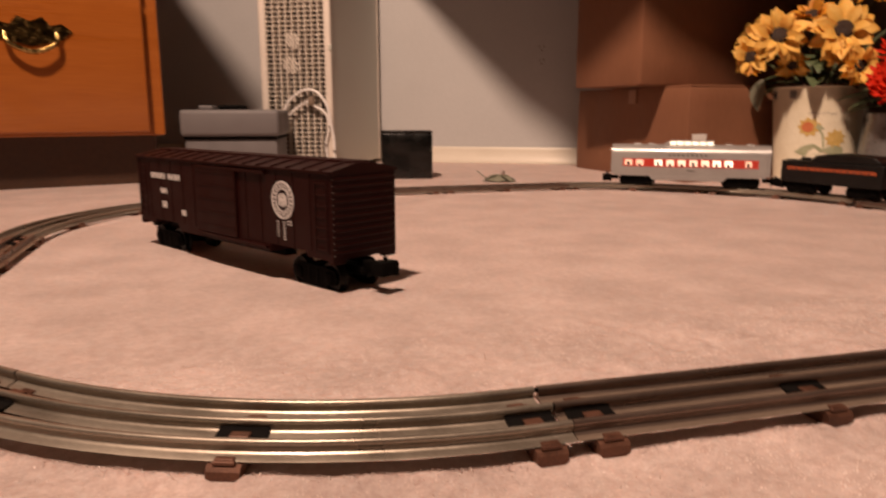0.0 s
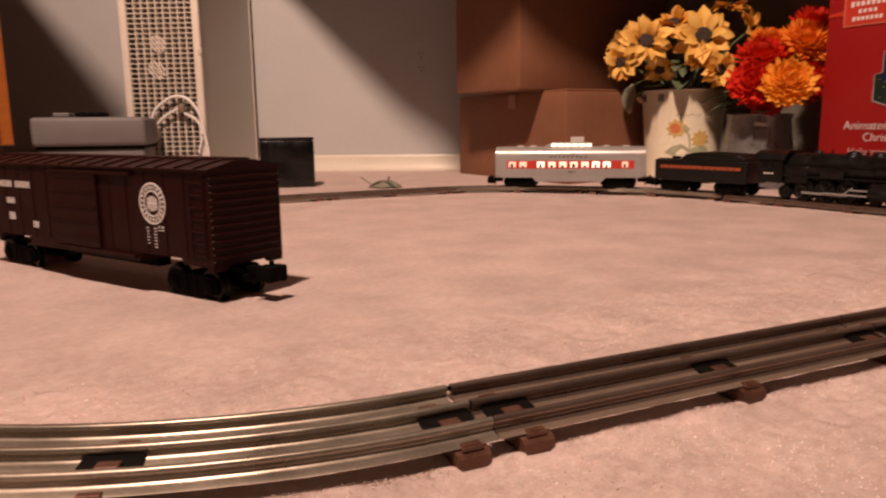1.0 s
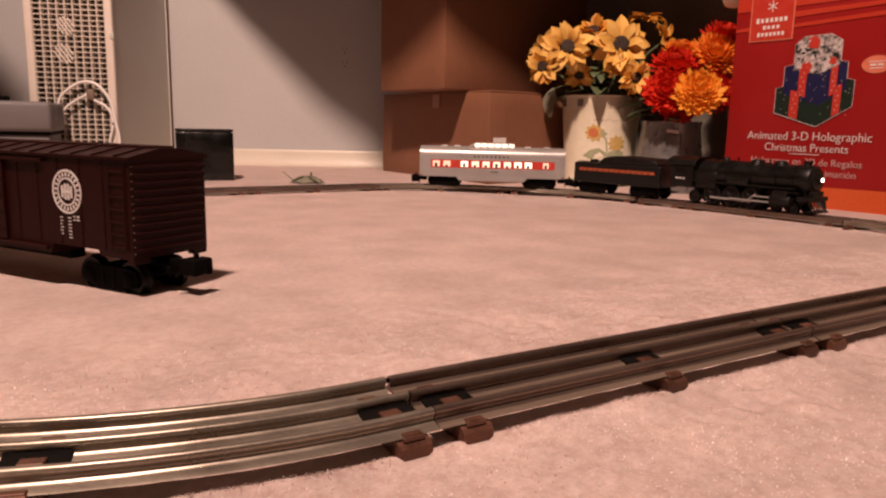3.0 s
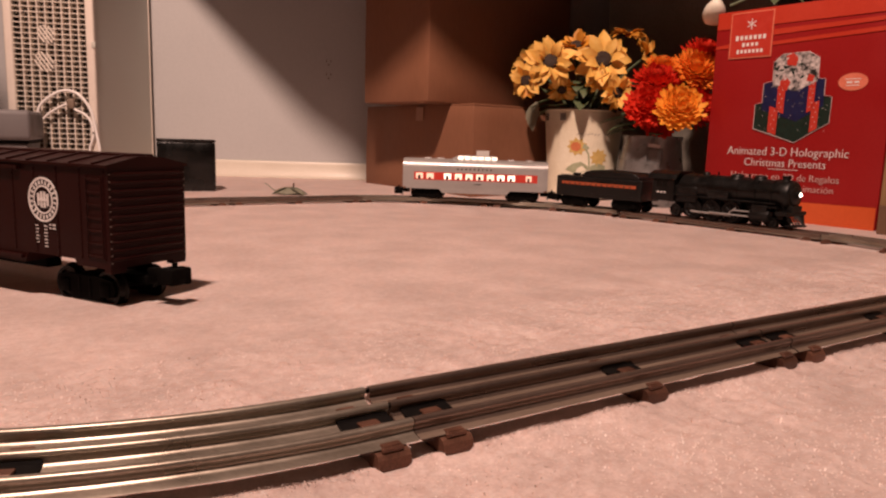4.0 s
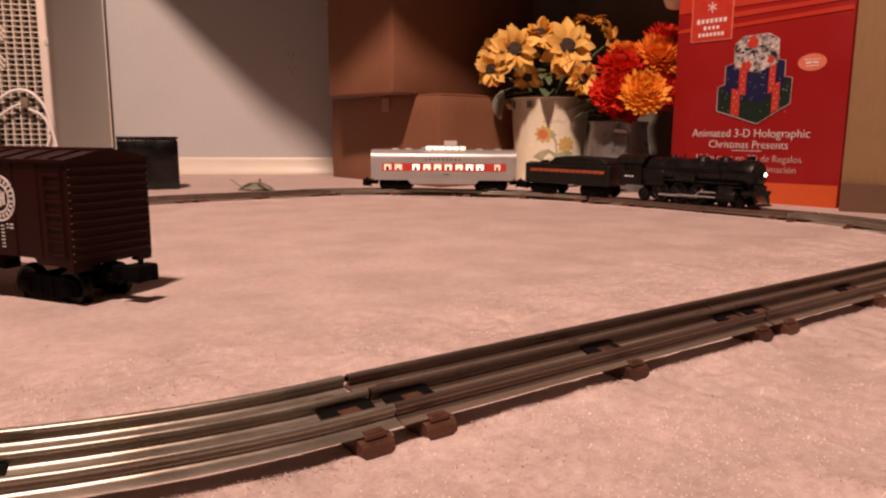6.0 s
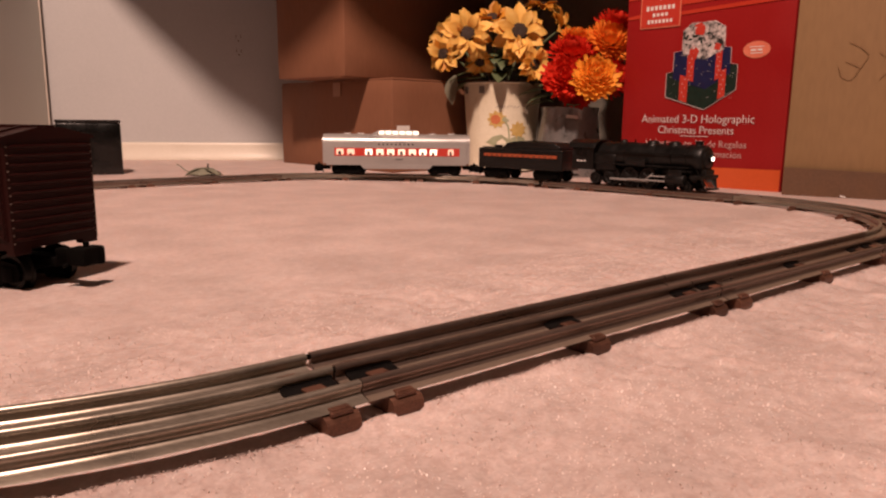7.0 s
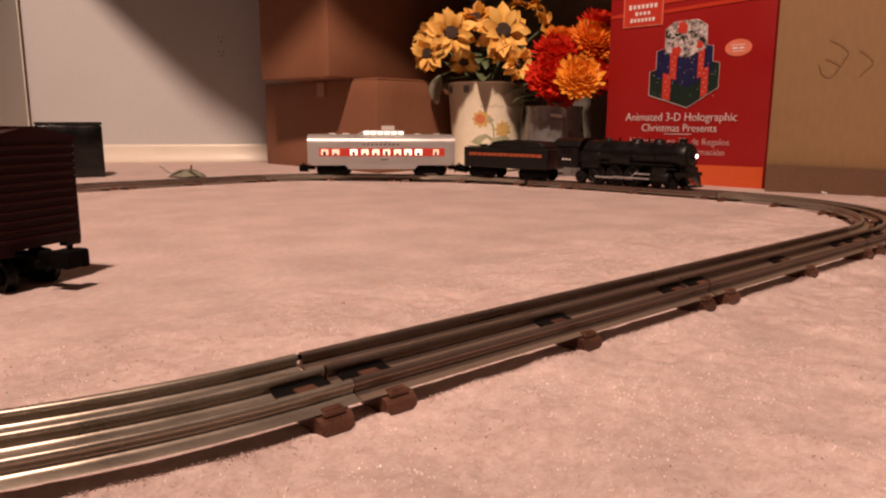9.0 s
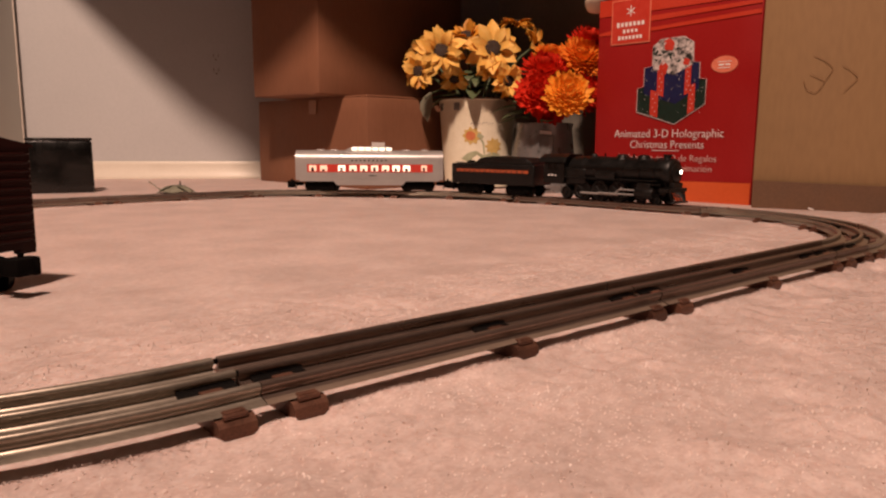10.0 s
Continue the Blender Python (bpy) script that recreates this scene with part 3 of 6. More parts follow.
# ---- rolling stock ----
def wheel(parent, x, y, r, side, mat=STEEL, name="wheel", z=None):
    """A flanged wheel on its side; side +1 or -1 tells where its face looks."""
    bm = bmesh.new()
    z = r if z is None else z
    rows = [(r * 1.12, -0.0032), (r * 1.12, -0.0022), (r, -0.0014), (r * 0.97, 0.0026), (r * 0.80, 0.0026), (r * 0.72, 0.0012), (r * 0.34, 0.0012), (r * 0.28, 0.0030)]
    lathe(bm, rows, 22, pose(x, y, z, -90 * side, 0, 0))
    return part(name, bm, mat, parent, smooth=40)


def truck(parent, x, r=0.0105, spread=0.020, half=0.021):
    """A four-wheel bogie: two side frames, bolster, axles and wheels."""
    bm = bmesh.new()
    box(bm, x - 0.007, x + 0.007, -half, half, r * 0.75, r * 1.75, 0.001)
    bog = part("truck", bm, BLACK, parent)
    for d in (-1, 1):
        bm = bmesh.new()
        y = d * half
        out = [(-0.036, 0.0105), (-0.033, 0.0062), (-0.024, 0.0068), (-0.014, 0.0026), (0.014, 0.0026), (0.024, 0.0068), (0.033, 0.0062), (0.036, 0.0105),
               (0.033, 0.0156), (0.018, 0.0172), (-0.018, 0.0172), (-0.033, 0.0156)]
        k = spread / 0.022
        prism(bm, [(x + a * k * 0.9, z * r / 0.0105) for a, z in out], y - 0.002, y + 0.002)
        for e in (-1, 1):
            box(bm, x + e * spread - 0.0045, x + e * spread + 0.0045, y + d * 0.0012 - 0.0018, y + d * 0.0012 + 0.0018, r * 0.55, r * 1.35, 0.0008)
            rod(bm, (x + e * 0.005, y + d * 0.0005, r * 0.4), (x + e * 0.005, y + d * 0.0005, r * 1.5), 0.0022, 8)
        part("side_frame", bm, BLACK, bog, smooth=35)
        for e in (-1, 1):
            wheel(bog, x + e * spread, d * 0.0165, r, d)
    for e in (-1, 1):
        bm = bmesh.new()
        rod(bm, (x + e * spread, -0.016, r), (x + e * spread, 0.016, r), 0.0016, 8)
        part("axle", bm, STEEL, bog)
    return bog


def coupler(parent, x, d, z=0.0135):
    """A knuckle coupler that points along d."""
    bm = bmesh.new()
    box(bm, min(x, x + d * 0.016), max(x, x + d * 0.016), -0.0038, 0.0038, z - 0.003, z + 0.003, 0.0008)
    box(bm, min(x + d * 0.013, x + d * 0.027), max(x + d * 0.013, x + d * 0.027), -0.0080, 0.0040, z - 0.0060, z + 0.0048, 0.0015)
    box(bm, min(x + d * 0.017, x + d * 0.027), max(x + d * 0.017, x + d * 0.027), 0.0036, 0.0090, z - 0.0066, z + 0.0048, 0.0016)
    rod(bm, (x + d * 0.020, 0.001, z + 0.004), (x + d * 0.020, 0.001, z + 0.0075), 0.0018, 8)
    rod(bm, (x + d * 0.012, -0.004, z - 0.0050), (x + d * 0.012, -0.010, z - 0.0068), 0.001, 6)
    return part("coupler", bm, BLACK, parent, smooth=35)


def bars(bm, rows, y, d):
    """Short ink bars on a side wall: rows of x, z, width, height."""
    for x, z, w, h in rows:
        box(bm, x - w / 2, x + w / 2, min(y, y + d * 0.0004), max(y, y + d * 0.0004), z - h / 2, z + h / 2)
    return bm


def boxcar(m):
    car = base("boxcar", m, "dark brown-red plastic toy boxcar with white lettering standing on the carpet", "toy boxcar")
    L, W, z0, z1 = 0.312, 0.061, 0.0255, 0.0885
    h, w = L / 2, W / 2
    bm = bmesh.new()
    # side sill steps down between the trucks' cut-outs
    sill = [(-h, z0), (-h + 0.030, z0), (-h + 0.033, z0 + 0.004), (-h + 0.078, z0 + 0.004), (-h + 0.082, z0 - 0.003), (h - 0.082, z0 - 0.003),
            (h - 0.078, z0 + 0.004), (h - 0.033, z0 + 0.004), (h - 0.030, z0), (h, z0)]
    prism(bm, sill + [(h, z1), (-h, z1)], -w, w)
    body = part("body", bm, BOXCAR, car)
    bm = bmesh.new()
    prism(bm, [(-w - 0.0018, z1), (w + 0.0018, z1), (w + 0.0018, z1 + 0.0016), (0.008, z1 + 0.0068), (-0.008, z1 + 0.0068), (-w - 0.0018, z1 + 0.0016)],
          -h - 0.001, h + 0.001, Matrix(((0, 1, 0, 0), (1, 0, 0, 0), (0, 0, 1, 0), (0, 0, 0, 1))))
    roof = part("roof", bm, BOXCAR, car)
    for i in range(15):
        x = -h + 0.012 + i * (L - 0.024) / 14
        bm = bmesh.new()
        for d in (-1, 1):
            prism(bm, [(0.008 * d, z1 + 0.0066), (d * (w + 0.001), z1 + 0.0014), (d * (w + 0.001), z1 + 0.0028), (0.008 * d, z1 + 0.0078)], x - 0.0009, x + 0.0009,
                  Matrix(((0, 1, 0, 0), (1, 0, 0, 0), (0, 0, 1, 0), (0, 0, 0, 1))))
        part("roof_rib", bm, BOXCAR, roof)
    bm = bmesh.new()
    for y in (-0.006, 0, 0.006):
        box(bm, -h + 0.004, h - 0.004, y - 0.0026, y + 0.0026, z1 + 0.0064, z1 + 0.0080, 0.0003, 1)
    part("roof_walk", bm, BOXCAR, roof)
    for d in (-1, 1):
        # panel seams with rivets, the door and its tracks
        for i in range(15):
            x = -h + 0.004 + i * (L - 0.008) / 14
            if abs(x) < 0.034:
                continue
            bm = bmesh.new()
            box(bm, x - 0.0009, x + 0.0009, d * w - 0.0003, d * w + 0.0003, z0 + 0.005, z1 - 0.001)
            for k in range(14):
                z = z0 + 0.006 + k * (z1 - z0 - 0.009) / 13
                box(bm, x - 0.0004, x + 0.0004, d * (w + 0.0005) - 0.0003, d * (w + 0.0005) + 0.0003, z - 0.0005, z + 0.0005)
            part("rivet_seam", bm, BOXCAR, body)
        bm = bmesh.new()
        box(bm, -0.030, 0.030, d * (w + 0.0012) - 0.0012, d * (w + 0.0012) + 0.0012, z0 + 0.003, z1 - 0.004, 0.0004, 1)
        for k in range(5):
            z = z0 + 0.010 + k * 0.0115
            box(bm, -0.028, 0.028, d * (w + 0.0026) - 0.0004, d * (w + 0.0026) + 0.0004, z - 0.0006, z + 0.0006)
        door = part("door", bm, BOXCAR, car)
        for z in (z1 - 0.003, z0 + 0.001):
            bm = bmesh.new()
            box(bm, -0.036, 0.074, d * (w + 0.0014) - 0.0014, d * (w + 0.0014) + 0.0014, z - 0.0012, z + 0.0012)
            part("door_track", bm, BOXCAR, door)
        # roundel, data and reporting marks as plain shapes
        s = -d
        flip = Matrix.Identity(4) if d < 0 else Matrix.Rotation(math.pi, 4, "Z")
        cx, cz = 0.0960, z0 + 0.0400
        bm = bmesh.new()
        ring(bm, cx, cz, 0.0132, 0.0146, -w - 0.0003)
        ring(bm, cx, cz, 0.0083, 0.0094, -w - 0.0003)
        for k in range(22):
            a = 6.283185 * k / 22
            box(bm, -0.0007, 0.0007, -0.0004, 0, 0.0101, 0.0125, m=Matrix.Translation((cx, -w - 0.0003, cz)) @ Matrix.Rotation(a, 4, "Y"))
        for dx, hh in ((-0.0045, 0.0040), (-0.0015, 0.0052), (0.0015, 0.0052), (0.0045, 0.0040)):
            box(bm, cx + dx - 0.0010, cx + dx + 0.0010, -w - 0.0007, -w - 0.0003, cz - hh, cz + hh)
        box(bm, cx - 0.0050, cx + 0.0050, -w - 0.0009, -w - 0.0004, cz - 0.0009, cz + 0.0009)
        bmesh.ops.transform(bm, matrix=flip, verts=bm.verts[:])
        part("roundel", bm, WHITEINK, body, "white round railway emblem")
        bm = bmesh.new()
        rows = [(cx - 0.0075 + (k % 2) * 0.0006, cz - 0.0172 - 0.0022 * k, 0.0030 - 0.0006 * (k % 3), 0.0006) for k in range(6)]
        rows += [(cx + 0.0012, cz - 0.0172 - 0.0022 * k, 0.0030 - 0.0005 * (k % 2), 0.0007) for k in range(7)]
        rows += [(cx + 0.0058, cz - 0.0160 - 0.0022 * k, 0.0014, 0.0009) for k in range(2)] + [(cx + 0.0096, cz - 0.0160 - 0.0022 * k, 0.0026, 0.0010) for k in range(2)]
        bars(bm, rows, -w - 0.0003, -1)
        bmesh.ops.transform(bm, matrix=flip, verts=bm.verts[:])
        part("data_lettering", bm, WHITEINK, body)
        for line in ([(-0.124 + k * 0.0049, z1 - 0.0160, 0.0030, 0.0052) for k in range(12) if k != 6], [(-0.106 + k * 0.0045, z1 - 0.0300, 0.0030, 0.0048) for k in range(3)],
                     [(-0.104 + k * 0.0052, z1 - 0.0430, 0.0036, 0.0062) for k in range(2)], [(-0.066 + k * 0.0044, z1 - 0.0480, 0.0030, 0.0052) for k in range(2)]):
            bm = bmesh.new()
            bars(bm, line, -w - 0.0003, -1)
            bmesh.ops.transform(bm, matrix=flip, verts=bm.verts[:])
            part("road_lettering", bm, WHITEINK, body)
        for x in (h - 0.012, -h + 0.012):
            bm = bmesh.new()
            for k in range(7):
                z = z0 + 0.008 + k * 0.008
                rod(bm, (x - 0.007, d * (w + 0.0010), z), (x + 0.007, d * (w + 0.0010), z), 0.0004, 6)
            for e in (-0.0068, 0.0068):
                rod(bm, (x + e, d * (w + 0.0008), z0 + 0.006), (x + e, d * (w + 0.0008), z0 + 0.058), 0.0004, 6)
            part("ladder", bm, BOXCAR, body)
    for d in (-1, 1):
        # corrugated end with rows of rivets by its edges, coloured pale to imitate glints
        for k in range(11):
            bm = bmesh.new()
            z = z0 + 0.006 + k * (z1 - z0 - 0.010) / 10
            lathe(bm, [(0.0004, -w + 0.001), (0.0013, -w + 0.005), (0.0013, w - 0.005), (0.0004, w - 0.001)], 10, pose(d * h, 0, z, -90, 0, 0))
            part("end_rib", bm, BOXCAR, body, smooth=60)
        for y in (-w + 0.001, w - 0.001):
            bm = bmesh.new()
            for k in range(13):
                z = z0 + 0.004 + k * (z1 - z0 - 0.008) / 12
                box(bm, d * (h + 0.0004) - 0.0005, d * (h + 0.0004) + 0.0003, y - 0.0004, y + 0.0004, z - 0.0004, z + 0.0004)
            part("corner_rivets", bm, RIVET, body)
        bm = bmesh.new()
        box(bm, d * (h - 0.003) - 0.003, d * (h - 0.003) + 0.003, -w, -w + 0.012, z0 - 0.003, z0 + 0.001, 0.0004, 1)
        part("corner_step", bm, BOXCAR, body)
        bm = bmesh.new()
        box(bm, d * (h - 0.003) - 0.003, d * (h - 0.003) + 0.003, w - 0.012, w, z0 - 0.003, z0 + 0.001, 0.0004, 1)
        part("corner_step", bm, BOXCAR, body)
        truck(car, d * (h - 0.037), 0.0118, 0.0190, 0.0190).matrix_basis = pose(0, 0, -0.0025)
        coupler(car, d * (h + 0.0005), d, 0.0200)
        bm = bmesh.new()
        box(bm, min(d * (h - 0.030), d * (h + 0.003)), max(d * (h - 0.030), d * (h + 0.003)), -0.0065, 0.0065, 0.0120, 0.0180, 0.0012)
        part("drawbar", bm, BLACK, car)
    bm = bmesh.new()
    box(bm, -0.06, 0.06, -0.006, 0.006, 0.013, 0.024, 0.001)
    rod(bm, (-0.02, 0.012, 0.018), (0.012, 0.012, 0.018), 0.006, 14)
    part("underframe", bm, BLACK, car)
    return car


boxcar(pose(-0.0950, 0.4083, 0.0, 0, 0, -61.0))


def coach(m):
    car = base("dome_coach", m, "silver toy dome coach with red stripe and lit windows", "toy coach")
    L, w, z0, z1 = 0.240, 0.0285, 0.0165, 0.0495
    h = L / 2
    turn = Matrix(((0, 1, 0, 0), (1, 0, 0, 0), (0, 0, 1, 0), (0, 0, 0, 1)))
    bm = bmesh.new()
    arch = [(-w, z0), (w, z0)] + [(w * math.cos(a) ** 0.6 if math.cos(a) > 0 else -w * (-math.cos(a)) ** 0.6, z1 + 0.0145 * math.sin(a))
                                 for a in [math.pi * k / 18 for k in range(1, 18)]]
    arch = [(-w, z0), (w, z0), (w, z1)] + arch[2:] + [(-w, z1)]
    prism(bm, arch, -h, h, turn)
    body = part("body", bm, SILVER, car, smooth=35)
    for d in (-1, 1):
        bm = bmesh.new()
        small = [(a * 0.93, z0 + 0.002 + (z - z0) * 0.955) for a, z in arch]
        prism(bm, small, d * h - 0.006 if d < 0 else h, d * h if d < 0 else h + 0.006, turn)
        end = part("vestibule_end", bm, SILVER, body, smooth=35)
        bm = bmesh.new()
        box(bm, d * (h + 0.0064) - 0.0012, d * (h + 0.0064) + 0.0012, -0.0085, 0.0085, z0 + 0.003, z1 - 0.002, 0.001)
        part("end_door", bm, BLACK, end)
        # skirt between the trucks
        bm = bmesh.new()
        prism(bm, [(-0.062, z0 + 0.0003), (-0.056, 0.0105), (0.056, 0.0105), (0.062, z0 + 0.0003)], d * w - 0.001, d * w + 0.0003)
        part("skirt", bm, SILVER, body)
        bm = bmesh.new()
        box(bm, -h + 0.014, h - 0.012, d * w - 0.0002, d * w + 0.0005, z0 + 0.0140, z0 + 0.0264)
        band = part("stripe", bm, RED, body, "red painted window band")
        for x in (-0.0965, -0.078, -0.0475, -0.0285, -0.0100, 0.0085, 0.0270, 0.0450, 0.0630, 0.0930):
            bm = bmesh.new()
            ww = 0.0062 if x != 0.093 else 0.005
            box(bm, x - ww, x + ww, d * w + d * 0.0003 - 0.0004, d * w + d * 0.0003 + 0.0007, z0 + 0.0158, z0 + 0.0247, 0.0008, 2)
            win = part("window", bm, DIM if abs(x) > 0.07 else LIT if x in (-0.0475, 0.0450, 0.0630) else HALFLIT, band, "lit rounded passenger window")
            bm = bmesh.new()
            box(bm, x - ww * 0.45, x + ww * 0.30, d * w + d * 0.0003 - 0.0004, d * w + d * 0.0003 + 0.0009 if d > 0 else d * w + 0.0002, z0 + 0.0160, z0 + 0.0200 + 0.0016 * math.sin(x * 900))
            if d < 0:
                for v in bm.verts:
                    v.co.y = -w - 0.0012 if v.co.y < -w - 0.0001 else v.co.y
            part("window_shade", bm, BLACK, band)
        bm = bmesh.new()
        bars(bm, [(-0.030 + k * 0.0072, z1 - 0.0008, 0.0026, 0.0020) for k in range(9)] + [(0.0 + k * 0.0032, z0 + 0.0090, 0.0022, 0.0016) for k in range(4)], d * (w + 0.0001), d)
        part("side_lettering", bm, BLACK, body)
        for k in range(3):
            bm = bmesh.new()
            z = z0 + 0.0035 + k * 0.0028
            box(bm, -h + 0.010, h - 0.010, d * w - 0.0003, d * w + 0.0003, z - 0.0003, z + 0.0003)
            part("fluting", bm, SILVER, body)
        truck(car, d * 0.083, 0.0100, 0.0185, 0.0195)
        coupler(car, d * (h - 0.004), d, 0.0115)
    bm = bmesh.new()
    prism(bm, [(-0.048, z1 + 0.0125), (-0.030, z1 + 0.0205), (0.036, z1 + 0.0205), (0.040, z1 + 0.0125)], -0.0165, 0.0165)
    bmesh.ops.bevel(bm, geom=bm.edges[:], offset=0.0022, segments=3, profile=0.5, affect="EDGES")
    dome = part("dome", bm, SILVER, body, smooth=50)
    for d in (-1, 1):
        for k in range(6):
            x = -0.026 + k * 0.0118
            bm = bmesh.new()
            box(bm, x - 0.0048, x + 0.0048, d * 0.0165 - 0.0006, d * 0.0165 + 0.0006, z1 + 0.0140, z1 + 0.0190, 0.0005, 1)
            part("dome_window", bm, LIT, dome, "lit dome window")
    for x in (-0.085, -0.062, 0.062, 0.095):
        bm = bmesh.new()
        box(bm, x - 0.006, x + 0.006, -0.006, 0.006, z1 + 0.0135, z1 + 0.0158, 0.0008)
        part("roof_vent", bm, SILVER, body)
    return car


def tender(m):
    car = base("tender", m, "black toy tender with orange lettered stripe and coal load", "toy tender")
    L, w, z0, z1 = 0.165, 0.027, 0.0175, 0.0505
    h = L / 2
    bm = bmesh.new()
    box(bm, -h, h, -w, w, z0, z1, 0.0022, 3)
    body = part("body", bm, LOCO, car, smooth=40)
    bm = bmesh.new()
    prism(bm, [(-h + 0.045, z1 - 0.001), (-h + 0.055, z1 + 0.0085), (-h + 0.078, z1 + 0.0125), (h - 0.018, z1 + 0.0105), (h - 0.008, z1 + 0.0055), (h - 0.006, z1 - 0.001)], -w + 0.003, w - 0.003)
    bmesh.ops.bevel(bm, geom=bm.edges[:], offset=0.0026, segments=3, profile=0.5, affect="EDGES")
    bmesh.ops.subdivide_edges(bm, edges=bm.edges[:], cuts=2, use_grid_fill=True)
    for v in bm.verts:
        if v.co.z > z1 + 0.003:
            v.co.z += 0.0012 * noise.noise(v.co * 220)
    part("coal_load", bm, LOCO, body, "heaped black coal load", smooth=60)
    bm = bmesh.new()
    for d in (-1, 1):
        rod(bm, (-h + 0.006, d * (w - 0.004), z1 + 0.0015), (-h + 0.042, d * (w - 0.004), z1 + 0.0015), 0.0008, 6)
    lathe(bm, [(0.007, z1 - 0.001), (0.007, z1 + 0.0035), (0.005, z1 + 0.0045)], 18, pose(-h + 0.022, 0, 0))
    part("water_hatch", bm, LOCO, body, smooth=40)
    for d in (-1, 1):
        bm = bmesh.new()
        box(bm, -h + 0.012, h - 0.010, d * w - 0.0002, d * w + 0.0005, z1 - 0.0135, z1 - 0.0088)
        stripe = part("stripe", bm, ORANGE, body, "orange stripe with small lettering")
        bm = bmesh.new()
        bars(bm, [(-0.064 + k * 0.0105, z1 - 0.0115, 0.0030 + 0.001 * (k % 2), 0.0024) for k in range(13)], d * (w + 0.0005), d)
        part("stripe_lettering", bm, TIE, stripe)
        for z in (z0 + 0.006, z1 - 0.004):
            bm = bmesh.new()
            box(bm, -h + 0.004, h - 0.004, d * w - 0.0003, d * w + 0.0004, z - 0.0004, z + 0.0004)
            part("rivet_line", bm, LOCO, body)
        truck(car, d * 0.0505, 0.0100, 0.0165, 0.0190)
    bm = bmesh.new()
    box(bm, h - 0.002, h + 0.013, -0.003, 0.003, 0.011, 0.0135, 0.0005)
    part("drawbar", bm, STEEL, car)
    coupler(car, -h + 0.002, -1, 0.0115)
    return car


def locomotive(m):
    car = base("locomotive", m, "black toy steam locomotive with a lit headlight on the track", "toy locomotive")
    bm = bmesh.new()
    # boiler with a tapered waist and smokebox, its axis along x
    lathe(bm, [(0.0198, -0.062), (0.0205, -0.058), (0.0205, -0.012), (0.0196, 0.030), (0.0192, 0.078), (0.0198, 0.079), (0.0198, 0.098), (0.0184, 0.100), (0.0165, 0.1015)],
          28, pose(0, 0, 0.0425, 0, 90, 0))
    boiler = part("boiler", bm, LOCO, car, smooth=35)
    for x in (-0.040, -0.018, 0.006, 0.030, 0.056, 0.079):
        bm = bmesh.new()
        lathe(bm, [(0.0195, x - 0.0010), (0.0211 if x < 0 else 0.0204, x - 0.0009), (0.0211 if x < 0 else 0.0204, x + 0.0009), (0.0195, x + 0.0010)], 28, pose(0, 0, 0.0425, 0, 90, 0))
        part("boiler_band", bm, LOCO, boiler, smooth=35)
    bm = bmesh.new()
    lathe(bm, [(0.0125, 0), (0.0125, 0.0015), (0.0090, 0.0030), (0.0030, 0.0040)], 24, pose(0.1010, 0, 0.0430, 0, 90, 0))
    part("smokebox_front", bm, LOCO, boiler, smooth=35)
    bm = bmesh.new()
    lathe(bm, [(0.0038, -0.006), (0.0046, 0.0), (0.0046, 0.0045), (0.0040, 0.0048)], 18, pose(0.1035, 0, 0.0445, 0, 90, 0))
    hl = part("headlight", bm, LOCO, boiler, smooth=35)
    bm = bmesh.new()
    lathe(bm, [(0.0027, 0.0), (0.0020, 0.0012), (0.0008, 0.0016)], 16, pose(0.1084, 0, 0.0445, 0, 90, 0))
    part("headlight_lens", bm, HEAD, hl, "glowing headlight lens")
    for name, x, r, zt in (("smokestack", 0.088, 0.0058, 0.0675), ("steam_dome", 0.052, 0.0085, 0.0665), ("sand_dome", 0.018, 0.0088, 0.0668), ("turret", -0.030, 0.0052, 0.0670)):
        bm = bmesh.new()
        rows = [(r * 1.25, 0.0590), (r, 0.0625), (r, zt - 0.003), (r * 0.75, zt - 0.0008), (r * 0.35, zt)] if name != "smokestack" else \
            [(r * 1.2, 0.0595), (r * 0.85, 0.0625), (r * 0.95, zt - 0.0015), (r * 1.1, zt - 0.001), (r * 1.1, zt), (r * 0.7, zt), (r * 0.7, zt - 0.004)]
        lathe(bm, rows, 20, pose(x, 0, 0))
        part(name, bm, LOCO, boiler, smooth=45)
    bm = bmesh.new()
    rod(bm, (0.036, 0, 0.0600), (0.036, 0, 0.0672), 0.0014, 8)
    part("generator_pipe", bm, STEEL, boiler)
    bm = bmesh.new()
    rod(bm, (-0.014, 0.004, 0.0595), (-0.014, 0.004, 0.0675), 0.0012, 8)
    part("whistle", bm, STEEL, boiler)
    # firebox and cab
    bm = bmesh.new()
    box(bm, -0.070, -0.030, -0.0218, 0.0218, 0.0220, 0.0460, 0.003, 3)
    part("firebox", bm, LOCO, boiler, smooth=40)
    bm = bmesh.new()
    prism(bm, [(-0.0255, 0.0215), (0.0255, 0.0215), (0.0255, 0.0520), (0.0225, 0.0590), (0.0130, 0.0640), (-0.0130, 0.0640), (-0.0225, 0.0590), (-0.0255, 0.0520)],
          -0.1040, -0.0660, Matrix(((0, 1, 0, 0), (1, 0, 0, 0), (0, 0, 1, 0), (0, 0, 0, 1))))
    cab = part("cab", bm, LOCO, car, smooth=30)
    bm = bmesh.new()
